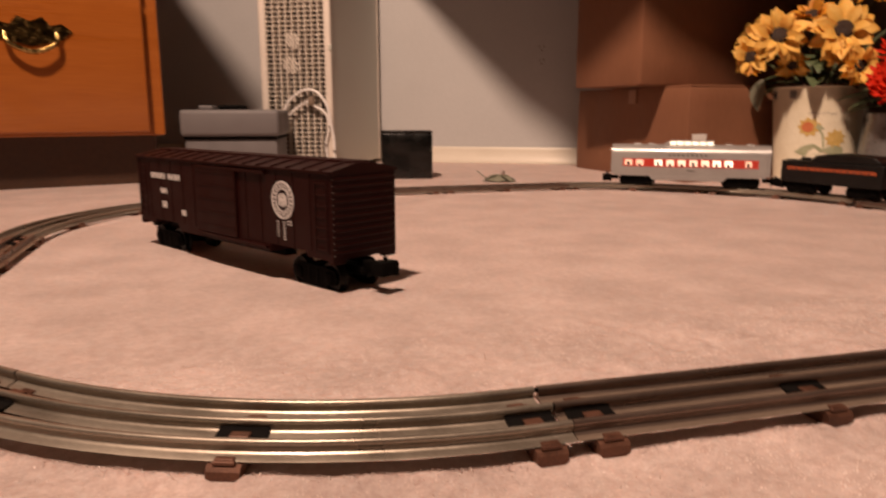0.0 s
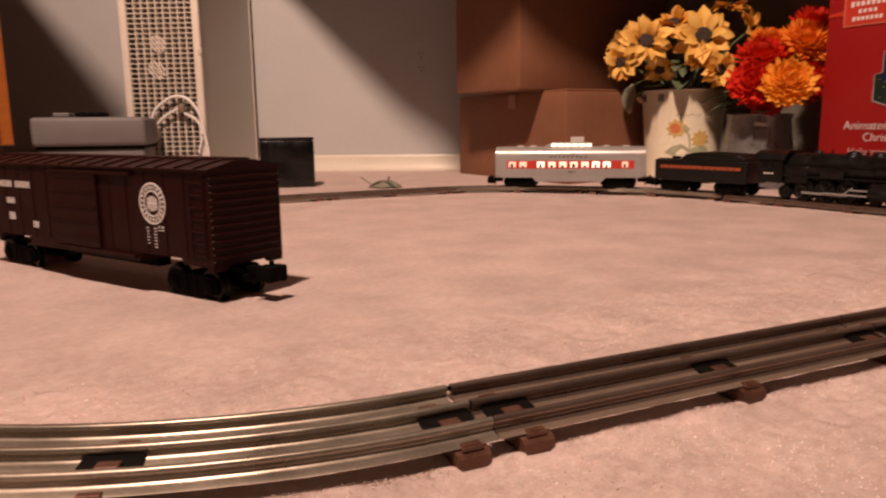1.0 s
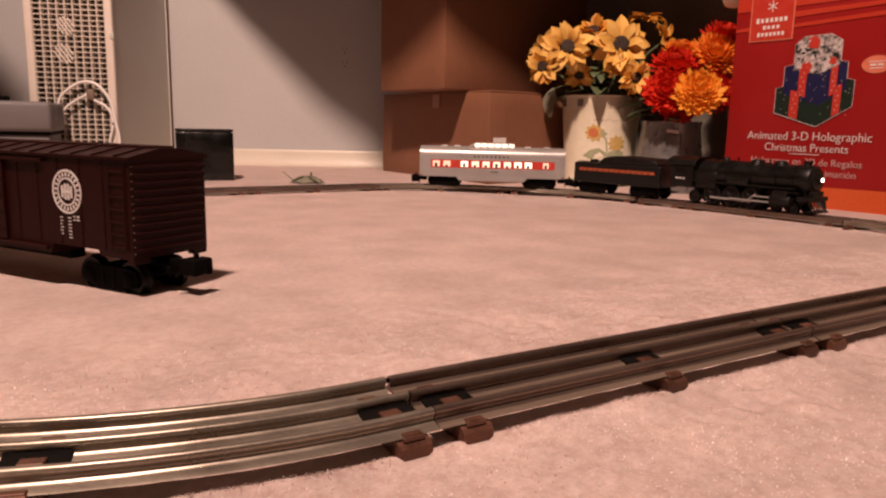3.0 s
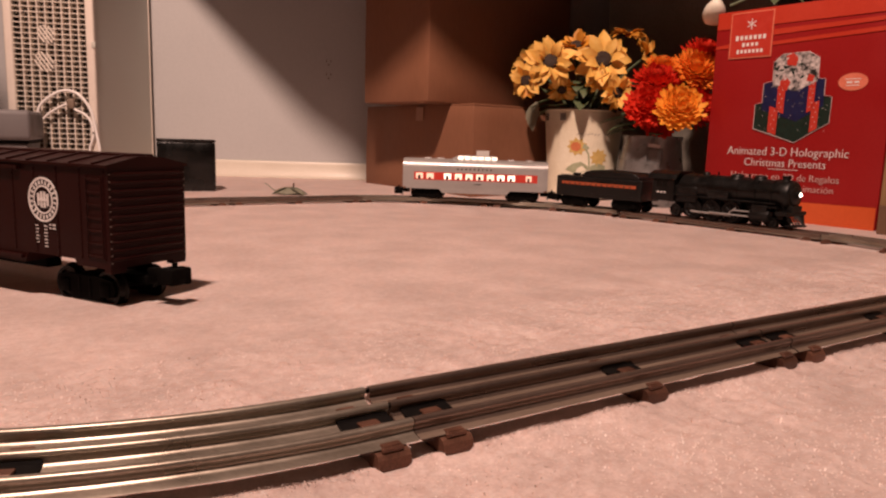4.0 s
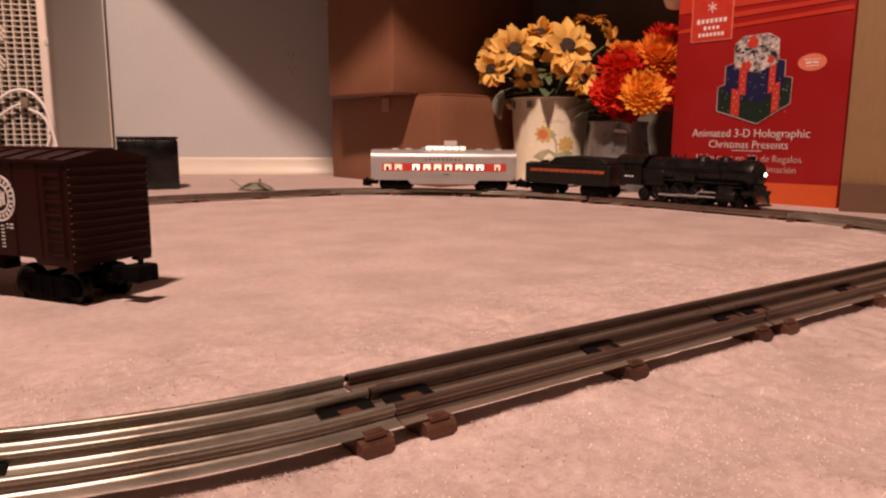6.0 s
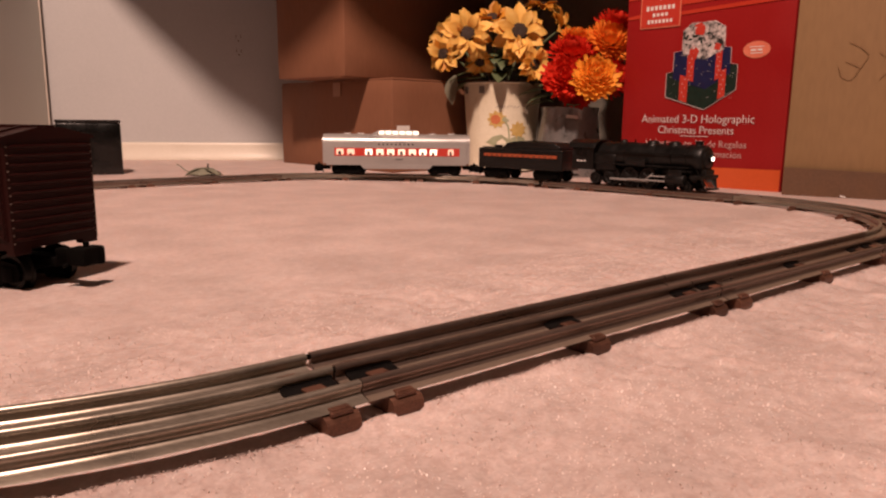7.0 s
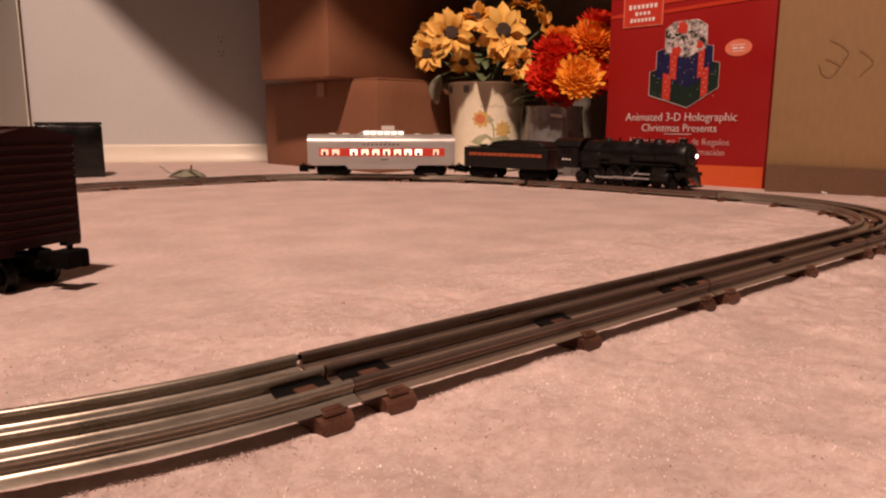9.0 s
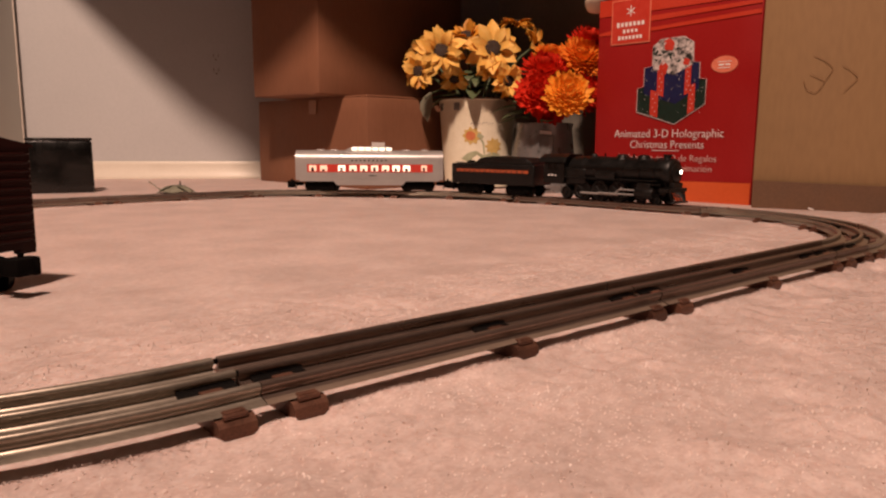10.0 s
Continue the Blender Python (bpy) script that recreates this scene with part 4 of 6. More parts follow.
    prism(bm, [(-0.0275, 0.0535), (-0.0235, 0.0605), (-0.0135, 0.0655), (0.0135, 0.0655), (0.0235, 0.0605), (0.0275, 0.0535), (0.0255, 0.0530), (0.0225, 0.0588), (0.0130, 0.0638),
                   (-0.0130, 0.0638), (-0.0225, 0.0588), (-0.0255, 0.0530)], -0.1120, -0.0630, Matrix(((0, 1, 0, 0), (1, 0, 0, 0), (0, 0, 1, 0), (0, 0, 0, 1))))
    part("cab_roof", bm, LOCO, cab, smooth=30)
    for d in (-1, 1):
        for x in (-0.093, -0.082):
            bm = bmesh.new()
            box(bm, x - 0.0042, x + 0.0042, d * 0.0255 - 0.0006, d * 0.0255 + 0.0006, 0.0425, 0.0515, 0.0004, 1)
            part("cab_window", bm, STEEL, cab)
        bm = bmesh.new()
        bars(bm, [(-0.093, 0.034, 0.004, 0.0022), (-0.087, 0.034, 0.004, 0.0022), (-0.081, 0.034, 0.003, 0.0022)], d * 0.0256, d)
        part("cab_lettering", bm, WHITEINK, cab)
        bm = bmesh.new()
        box(bm, -0.066, 0.088, d * 0.0215 - 0.004, d * 0.0215 + 0.004, 0.0310, 0.0326, 0.0004, 1)
        box(bm, 0.060, 0.092, d * 0.0215 - 0.004, d * 0.0215 + 0.004, 0.0262, 0.0278, 0.0004, 1)
        box(bm, -0.010, 0.022, d * 0.0225 - 0.003, d * 0.0225 + 0.003, 0.0324, 0.0415, 0.002, 2)
        part("running_board", bm, LOCO, car, smooth=35)
        bm = bmesh.new()
        tube(bm, [(-0.060, d * 0.0222, 0.0490), (0.020, d * 0.0218, 0.0490), (0.092, d * 0.0208, 0.0490)], 0.0007, 6)
        for x in (-0.05, -0.02, 0.01, 0.04, 0.07, 0.09):
            rod(bm, (x, d * 0.0180, 0.0490), (x, d * 0.0216, 0.0490), 0.0006, 6)
        part("handrail", bm, STEEL, boiler)
        for x in (-0.036, -0.006, 0.024):
            wh = wheel(car, x, d * 0.0165, 0.0145, d, LOCO, "driving_wheel")
            bm = bmesh.new()
            for k in range(8):
                rod(bm, (x, d * 0.0190, 0.0145), (x + 0.011 * math.cos(k * 0.7854), d * 0.0190, 0.0145 + 0.011 * math.sin(k * 0.7854)), 0.0009, 6)
            part("spokes", bm, LOCO, wh)
        for x, r in ((-0.066, 0.0092), (0.060, 0.0070), (0.084, 0.0070)):
            wheel(car, x, d * 0.0160, r, d, LOCO, "small_wheel")
        bm = bmesh.new()
        box(bm, -0.038, 0.026, d * 0.0208 - 0.0009, d * 0.0208 + 0.0009, 0.0088, 0.0118, 0.0006, 1)
        part("side_rod", bm, SILVER, car, "bright steel side rod")
        bm = bmesh.new()
        box(bm, -0.006, 0.062, d * 0.0232 - 0.0008, d * 0.0232 + 0.0008, 0.0108, 0.0130, 0.0005, 1, Matrix.Translation((0, 0, 0)))
        box(bm, 0.030, 0.056, d * 0.0232 - 0.0016, d * 0.0232 + 0.0016, 0.0175, 0.0192, 0.0004, 1)
        rod(bm, (0.020, d * 0.0232, 0.0105), (0.034, d * 0.0232, 0.0215), 0.0008, 6)
        part("main_rod", bm, SILVER, car)
        bm = bmesh.new()
        lathe(bm, [(0.0070, 0.055), (0.0076, 0.057), (0.0076, 0.080), (0.0070, 0.082)], 18, pose(0, d * 0.0205, 0.0150, 0, 90, 0))
        box(bm, 0.058, 0.079, d * 0.0205 - 0.006, d * 0.0205 + 0.006, 0.0180, 0.0290, 0.0015, 2)
        part("cylinder", bm, LOCO, car, smooth=40)
    bm = bmesh.new()
    box(bm, -0.075, 0.085, -0.0085, 0.0085, 0.0100, 0.0310, 0.002)
    part("frame", bm, LOCO, car)
    bm = bmesh.new()
    box(bm, 0.090, 0.106, -0.0240, 0.0240, 0.0175, 0.0225, 0.0008)
    pilot = part("cowcatcher", bm, LOCO, car)
    for i in range(9):
        y = -0.020 + 0.005 * i
        bm = bmesh.new()
        rod(bm, (0.104, y, 0.0180), (0.1175 - abs(y) * 0.45, y * 0.8, 0.0040), 0.0011, 6)
        part("pilot_bar", bm, LOCO, pilot)
    bm = bmesh.new()
    box(bm, 0.100, 0.1120, -0.0170, 0.0170, 0.0030, 0.0052, 0.0006)
    part("foot_bar", bm, LOCO, pilot)
    bm = bmesh.new()
    box(bm, 0.098, 0.106, -0.012, 0.012, 0.0225, 0.0300, 0.001)
    rod(bm, (0.100, 0.017, 0.022), (0.086, 0.012, 0.040), 0.0008, 6)
    rod(bm, (0.100, -0.017, 0.022), (0.086, -0.012, 0.040), 0.0008, 6)
    part("pilot_deck", bm, LOCO, car)
    return car


def chord(car_maker, s, bogie, tall=1.0):
    """Set a car with its two bogie centres on the rails."""
    a, b = on_track(s - bogie).translation, on_track(s + bogie).translation
    mid, d = (a + b) / 2, b - a
    return car_maker(pose(mid.x, mid.y, mid.z, 0, 0, math.degrees(math.atan2(d.y, d.x))) @ Matrix.Diagonal((1, 1, tall, 1)))


chord(coach, 0.2165, 0.083, 1.10)
chord(tender, 0.4600, 0.0505)
chord(locomotive, 0.6720, 0.035)


# ---- cardboard boxes ----
def flap_box(name, m, sx, sy, h, mat, label, tape=True, seam=True):
    """A closed carton: outer shell, folded top flaps, a taped seam. Local origin at a lower corner, x and y along its sides."""
    top = base(name, m, label, "cardboard box", "cardboard boxes")
    bm = bmesh.new()
    box(bm, 0, sx, 0, sy, 0.0005, h - 0.004, 0.0025, 2)
    bmesh.ops.subdivide_edges(bm, edges=[e for e in bm.edges if e.calc_length() > 0.1], cuts=5, use_grid_fill=True)
    for v in bm.verts:
        v.co += 0.0018 * Vector((noise.noise(v.co * 9), noise.noise(v.co * 9 + Vector((7, 0, 0))), 0.0))
    shell = part("shell", bm, mat, top, smooth=30)
    for y0, y1 in ((0.001, sy / 2 - 0.001), (sy / 2 + 0.001, sy - 0.001)):
        bm = bmesh.new()
        box(bm, 0.001, sx - 0.001, y0, y1, h - 0.004, h, 0.001)
        part("top_flap", bm, mat, top)
    if tape:
        bm = bmesh.new()
        box(bm, sx * 0.25, sx, sy / 2 - 0.024, sy / 2 + 0.024, h, h + 0.0004)
        part("tape_strip", bm, TAPE, top)
    return top


lower = flap_box("cardboard_box", pose(0.722, 0.893, 0, 0, 0, 2), 0.30, 0.40, 0.183, CARD, "brown corrugated cardboard box with a white barcode label under another box")
bm = bmesh.new()
box(bm, 0.0095, 0.0420, -0.0022, -0.0012, 0.016, 0.0920)
tag_ob = part("barcode_label", bm, LABEL, lower, "white paper barcode label")
bm = bmesh.new()
z, k = 0.030, 0
while z < 0.077:
    t = (0.0007, 0.0013, 0.0009, 0.0021, 0.0007, 0.0016)[k % 6]
    box(bm, 0.0165, 0.0350 - 0.001 * (k % 2), -0.0026, -0.0021, z, z + t)
    z, k = z + t + (0.0009, 0.0014, 0.0007, 0.0011)[k % 4] + (0.002 if k in (8, 17) else 0), k + 1
part("barcode", bm, INK, tag_ob)
bm = bmesh.new()
box(bm, -0.0028, -0.0018, 0.165, 0.192, 0.150, 0.1785)
part("tape_strip", bm, TAPE, lower)
upper = flap_box("cardboard_box", pose(0.654, 0.954, 0.1836, 0, 0, 8), 0.44, 0.205, 0.30, CARD, "brown corrugated cardboard box stacked on another box")
bm = bmesh.new()
box(bm, 0.0, 0.30, 0.010, 0.034, -0.0006, 0.0003)
part("bottom_tape", bm, TAPE, upper)

tan = flap_box("cardboard_box", pose(0.922, 0.232, 0, 0, 0, -77), 0.42, 0.34, 0.40, CARDTAN, "plain tan cardboard box with a dark lower band and pen marks")
# strip laid on the box's face, its shade put in as darker brown
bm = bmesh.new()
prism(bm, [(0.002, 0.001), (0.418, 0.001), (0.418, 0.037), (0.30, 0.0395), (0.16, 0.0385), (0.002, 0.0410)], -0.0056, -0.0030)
part("foot_shade_strip", bm, CARDIN, tan, "thin strip whose darker brown stands for shade along the box's foot")


def pen(rows, parent):
    bm = bmesh.new()
    pts = [(x, -0.0020, z) for x, z in rows]
    tube(bm, bend(pts, 5), 0.0004, 5)
    return part("pen_stroke", bm, PEN, parent)


pen([(0.0675, 0.2124), (0.080, 0.206), (0.0909, 0.1954), (0.0875, 0.186), (0.0834, 0.1787), (0.0743, 0.1647), (0.066, 0.1655), (0.0607, 0.1695), (0.0566, 0.1808)], tan)
pen([(0.0644, 0.1882), (0.073, 0.1840), (0.0834, 0.1787)], tan)
pen([(0.1033, 0.1975), (0.112, 0.192), (0.121, 0.1811), (0.114, 0.172), (0.1065, 0.1635)], tan)
bm = bmesh.new()
box(bm, 0.073, 0.080, -0.0062, -0.0056, 0.0045, 0.0065, m=pose(0, 0, 0, 0, 12, 0) @ pose(0, 0, 0.015))
part("paper_scrap", bm, LABEL, tan)


# ---- red gift carton ----
def gift_carton(m):
    W, H, D = 0.280, 0.334, 0.105
    top = base("gift_carton", m, "red printed cardboard product carton with a picture of stacked presents", "product box")
    bm = bmesh.new()
    box(bm, 0, W, 0, D, 0.0, H, 0.0016, 2)
    bmesh.ops.subdivide_edges(bm, edges=[e for e in bm.edges if e.calc_length() > 0.06], cuts=6, use_grid_fill=True)
    for v in bm.verts:
        v.co.y += 0.0005 * noise.noise(v.co * 8) if v.co.y < 0.01 else 0
    part("shell", bm, REDCARD, top, smooth=30)
    f = -0.0007
    bm = bmesh.new()
    prism(bm, [(0.0015, 0.001), (W - 0.0015, 0.001), (W - 0.0015, 0.034), (0.0015, 0.031)], f - 0.0004, f)
    part("lower_band", bm, ORANGECARD, top, "orange printed band")
    bm = bmesh.new()
    prism(bm, [(0.10, 0.2745), (W - 0.0015, 0.2815), (W - 0.0015, 0.288), (0.10, 0.2800)], f - 0.0004, f)
    prism(bm, [(0.10, 0.2900), (W - 0.0015, 0.2960), (W - 0.0015, 0.3015), (0.10, 0.2985)], f - 0.0004, f)
    prism(bm, [(0.0015, 0.3060), (W - 0.0015, 0.3070), (W - 0.0015, H - 0.001), (0.0015, H - 0.001)], f - 0.0004, f)
    prism(bm, [(0.0015, 0.2750), (0.026, 0.2750), (0.026, 0.2820), (0.0015, 0.2790)], f - 0.0004, f)
    part("ribbon_print", bm, BANDRED, top, "orange printed ribbon bands")
    bm = bmesh.new()
    box(bm, 0.0265, 0.0995, f - 0.0010, f - 0.0005, 0.2575, 0.3300)
    b = part("emblem_edge", bm, PINKINK, top, "coral frame of the square emblem")
    bm = bmesh.new()
    box(bm, 0.0285, 0.0975, f - 0.0015, f - 0.0010, 0.2595, 0.3280)
    part("emblem", bm, REDINK, b, "red square emblem")
    bm = bmesh.new()
    for z, n, wide, high in ((0.2895, 7, 0.054, 0.0066), (0.2785, 4, 0.030, 0.0052), (0.2680, 7, 0.047, 0.0056)):
        bars(bm, [(0.063 + wide * ((i + 0.5) / n - 0.5), z, wide / n * 0.62, high * (1.2 if i == 0 else 1.0)) for i in range(n)], f - 0.0015, -1)
    for a in range(3):
        box(bm, -0.0007, 0.0007, f - 0.0019, f - 0.0015, -0.0085, 0.0085, m=Matrix.Translation((0.063, 0, 0.3105)) @ Matrix.Rotation(a * math.pi / 3, 4, "Y"))
    part("emblem_print", bm, WHITEINK, b)
    bm = bmesh.new()
    sheet(bm, circle(0.2273, 0.2125, 0.0205, 0.0125), f)
    ov = part("oval_sticker", bm, PINKINK, top, "coral oval sticker")
    bm = bmesh.new()
    bars(bm, [(0.2273, 0.2165, 0.022, 0.0010), (0.2225, 0.2120, 0.008, 0.0026), (0.2325, 0.2120, 0.007, 0.0026), (0.2273, 0.2075, 0.018, 0.0012)], f - 0.0004, -1)
    part("oval_print", bm, WHITEINK, ov)
    # picture of three stacked presents
    cx = 0.1425
    for name, mat, pts in (
            ("picture_lower_gift", GREEN, [(0.0812, 0.1447), (0.150, 0.1237), (0.200, 0.1540), (0.2003, 0.1920), (0.150, 0.1960), (0.0812, 0.1830)]),
            ("picture_middle_gift", NAVY, [(0.0925, 0.1740), (0.150, 0.1560), (0.1888, 0.1790), (0.1882, 0.2185), (0.150, 0.2240), (0.0925, 0.2155)]),
            ("picture_upper_gift", FOIL, [(0.1080, 0.2110), (0.146, 0.2020), (0.1765, 0.2160), (0.1765, 0.2500), (0.160, 0.2600), (0.120, 0.2590), (0.1060, 0.2480)])):
        bm = bmesh.new()
        sheet(bm, pts, f - (0.0004 if name == "picture_middle_gift" else 0.0008 if name == "picture_upper_gift" else 0))
        part(name, bm, mat, top)
    # pale edge round the printed stack
    rim = [(0.0812, 0.1447), (0.150, 0.1237), (0.200, 0.1540), (0.2003, 0.1920), (0.1888, 0.1945), (0.1882, 0.2185), (0.1775, 0.2200), (0.1765, 0.2500), (0.160, 0.2600), (0.120, 0.2590),
           (0.1060, 0.2480), (0.1070, 0.2190), (0.0925, 0.2155), (0.0925, 0.1860), (0.0812, 0.1830)]
    bm = bmesh.new()
    tube(bm, [(x, f - 0.0006, z) for x, z in rim + rim[:1]], 0.0006, 5)
    part("picture_edge", bm, SPARKINK, top, "pale outline of the printed presents")
    ribbons = ([(0.106, 0.1395), (0.120, 0.1345), (0.120, 0.1760), (0.106, 0.1800)], [(0.172, 0.1390), (0.183, 0.1450), (0.183, 0.1870), (0.172, 0.1830)],
               [(0.117, 0.1720), (0.129, 0.1680), (0.129, 0.2080), (0.117, 0.2120)], [(0.165, 0.1690), (0.175, 0.1740), (0.175, 0.2150), (0.165, 0.2100)])
    bows = ([(0.120, 0.2050), (0.131, 0.2030), (0.136, 0.2160), (0.127, 0.2250), (0.119, 0.2170)], [(0.128, 0.2420), (0.142, 0.2400), (0.145, 0.2520), (0.136, 0.2600), (0.126, 0.2560)],
            [(0.160, 0.2170), (0.170, 0.2150), (0.172, 0.2240), (0.163, 0.2270)])
    for pts in ribbons + bows:
        bm = bmesh.new()
        sheet(bm, pts, f - 0.0012)
        part("picture_ribbon", bm, REDINK, top)
    rnd = random.Random(5)
    bm = bmesh.new()
    for pts in ribbons:
        x0, x1 = pts[0][0], pts[1][0]
        for k in range(6):
            t = (k + 0.5) / 6
            x, z = x0 + (x1 - x0) * (0.35 + 0.3 * (k % 2)), pts[1][1] + (pts[2][1] - pts[1][1]) * t
            sheet(bm, circle(x, z, 0.0008, 0.0010, 6), f - 0.0016)
    for k in range(58):
        x, z = rnd.uniform(0.086, 0.196), rnd.uniform(0.140, 0.214)
        if (x < 0.094 or x > 0.187) and z > 0.182 or z < 0.1447 - (x - 0.081) * 0.30 + 0.62 * max(0, x - 0.150):
            continue
        r, a = rnd.uniform(0.0006, 0.0011), rnd.uniform(0.4, 1.2)
        sheet(bm, [(x - r * math.cos(a), z - r * math.sin(a)), (x + 0.0005, z - 0.0004), (x + r * math.cos(a), z + r * math.sin(a)), (x - 0.0005, z + 0.0004)], f - 0.0012)
    part("picture_sparkle", bm, SPARKINK, top)
    # torn bright and dark flecks of the foil wrap
    for name, mat, count, size in (("picture_foil", SPARKINK, 20, 0.0038), ("picture_shade", GREEN, 14, 0.0044)):
        bm = bmesh.new()
        for k in range(count):
            x, z = rnd.uniform(0.111, 0.171), rnd.uniform(0.215, 0.254) if mat is SPARKINK else rnd.uniform(0.222, 0.243)
            r, a = size * rnd.uniform(0.5, 1.1), rnd.uniform(0, 3)
            sheet(bm, [(x + r * math.cos(a), z + r * math.sin(a)), (x - 0.6 * r * math.sin(a), z + 0.6 * r * math.cos(a)), (x - r * math.cos(a), z - 0.8 * r * math.sin(a)), (x + 0.5 * r * math.sin(a), z - 0.4 * r * math.cos(a))],
                  f - (0.0014 if mat is SPARKINK else 0.0010))
        part(name, bm, mat, top)
    up = lambda x, z: Matrix.Translation((x, f - 0.0005, z)) @ Matrix.Rotation(math.pi / 2, 4, "X")
    for text, x, z, size, wide in (("Animated 3-D Holographic", 0.137, 0.1085, 0.0190, 0.193), ("Christmas Presents", 0.137, 0.0908, 0.0180, 0.130),
                                   ("Holograma en 3D de Regalos", 0.137, 0.0693, 0.0150, 0.173), ("de Navidad con Animaci\u00f3n", 0.137, 0.0533, 0.0150, 0.160),
                                   ("12in", 0.0410, 0.0155, 0.0185, 0.036), ("30cm", 0.0840, 0.0155, 0.0175, 0.040)):
        ob = lettering("printed_text", text, size, WHITEINK if z > 0.08 or z < 0.02 else PALEPINK, top, up(x, z))
        xs = [v.co.x for v in ob.data.vertices]
        k = wide / (max(xs) - min(xs))
        for v in ob.data.vertices:
            v.co.x *= k
    for line in ((0.137, 0.0815, 0.048, 0.0009), (0.137, 0.0420, 0.052, 0.0009)):
        part("small_print", bars(bmesh.new(), [line], f, -1), WHITEINK, top)
    return top


gift_carton(pose(0.9500, 0.5285, 0, 0, 0, -88.6) @ Matrix.Identity(4))


# ---- flowers ----
def petal_mesh(name, length, width, curl, mat):
    bm = bmesh.new()
    rows = []
    for i in range(8):
        t = i / 7
        wd = width * (0.30 + 0.75 * math.sin(math.pi * min(1, 0.12 + t * 0.80))) * (1 - 0.94 * (max(0, t - 0.55) / 0.45) ** 2.0) * 0.5 + 0.0003
        x, z = length * t, curl * math.sin(t * 2.2) * length - 0.12 * length * t * t
        rows.append([bm.verts.new((x, -wd, z + 0.12 * wd)), bm.verts.new((x, 0, z - 0.15 * wd)), bm.verts.new((x, wd, z + 0.12 * wd))])
    for a, b in zip(rows, rows[1:]):
        for k in range(2):
            bm.faces.new((a[k], b[k], b[k + 1], a[k + 1]))
    top = bm.faces[:]
    made = bmesh.ops.extrude_face_region(bm, geom=top)["geom"]
    for v in made:
        if isinstance(v, bmesh.types.BMVert):
            v.co.z -= 0.0007
    bmesh.ops.recalc_face_normals(bm, faces=bm.faces[:])
    me = bpy.data.meshes.new(name)
    for f in bm.faces:
        f.smooth = True
    for e in bm.edges:
        if len(e.link_faces) != 2 or e.calc_face_angle(0) > 0.9:
            e.smooth = False
    bm.to_mesh(me)
    bm.free()
    me.materials.append(mat)
    return me


PETALS = [petal_mesh("petal", 0.041, 0.0225, 0.14, PETAL), petal_mesh("petal", 0.038, 0.0215, 0.30, PETAL), petal_mesh("petal", 0.037, 0.0205, 0.05, PETALDEEP), petal_mesh("petal", 0.039, 0.0210, -0.15, PETAL)]


def sunflower(parent, place, facing, size, rnd, open_=1.0, count=15, mat_pick=(0, 1)):
    """A flower head: dark centre as the part, two whorls of petals under it."""
    q = Vector(facing).normalized().to_track_quat("Z", "Y").to_matrix().to_4x4()
    m = Matrix.Translation(place) @ q @ Matrix.Rotation(rnd.uniform(0, 6), 4, "Z") @ Matrix.Scale(size, 4)
    bm = bmesh.new()
    lathe(bm, [(0.012, -0.008), (0.0155, -0.002), (0.0155, 0.0055), (0.0115, 0.0085), (0.005, 0.0085), (0.001, 0.0080)], 18)
    for v in bm.verts:
        v.co += 0.0012 * Vector((noise.noise(v.co * 400), noise.noise(v.co * 400 + Vector((3, 1, 0))), noise.noise(v.co * 400 + Vector((0, 5, 2)))))
    head = part("sunflower", bm, SEEDS, parent, "yellow artificial sunflower with a dark centre", m, smooth=60)
    for whorl in range(3):
        n = (count, count - 4, 4)[whorl]
        for k in range(n):
            a = 6.283 * (k + 0.5 * whorl) / n + rnd.uniform(-0.20, 0.20)
            lift = (-4 + 19 * whorl) * open_ + rnd.uniform(-24, 24)
            me = PETALS[rnd.choice(mat_pick)]
            share("petal", me, head, Matrix.Rotation(a, 4, "Z") @ Matrix.Translation((0.012, 0, 0.001 + 0.002 * whorl)) @ Matrix.Rotation(radians(-lift), 4, "Y")
                  @ Matrix.Rotation(rnd.uniform(-0.6, 0.6), 4, "X") @ Matrix.Scale(rnd.uniform(0.78, 1.1) * (1 - 0.12 * whorl), 4))
    return head


def leaf(bm, place, facing, length, width, rnd):
    """A bent pointed leaf."""
    m = Matrix.Translation(place) @ Vector(facing).normalized().to_track_quat("X", "Z").to_matrix().to_4x4()
    rows = []
    for i in range(6):
        t = i / 5
        w = width * math.sin(math.pi * (0.06 + 0.92 * t)) * 0.5
        z = -0.25 * length * t * t
        rows.append([bm.verts.new(m @ Vector((length * t, s * w, z + 0.25 * abs(s) * w))) for s in (-1, 0, 1)])
    new_faces = []
    for a, b in zip(rows, rows[1:]):
        for k in range(2):
            new_faces.append(bm.faces.new((a[k], b[k], b[k + 1], a[k + 1])))
    for v in [v for v in bmesh.ops.extrude_face_region(bm, geom=new_faces)["geom"] if isinstance(v, bmesh.types.BMVert)]:
        v.co.z -= 0.0006
    return bm


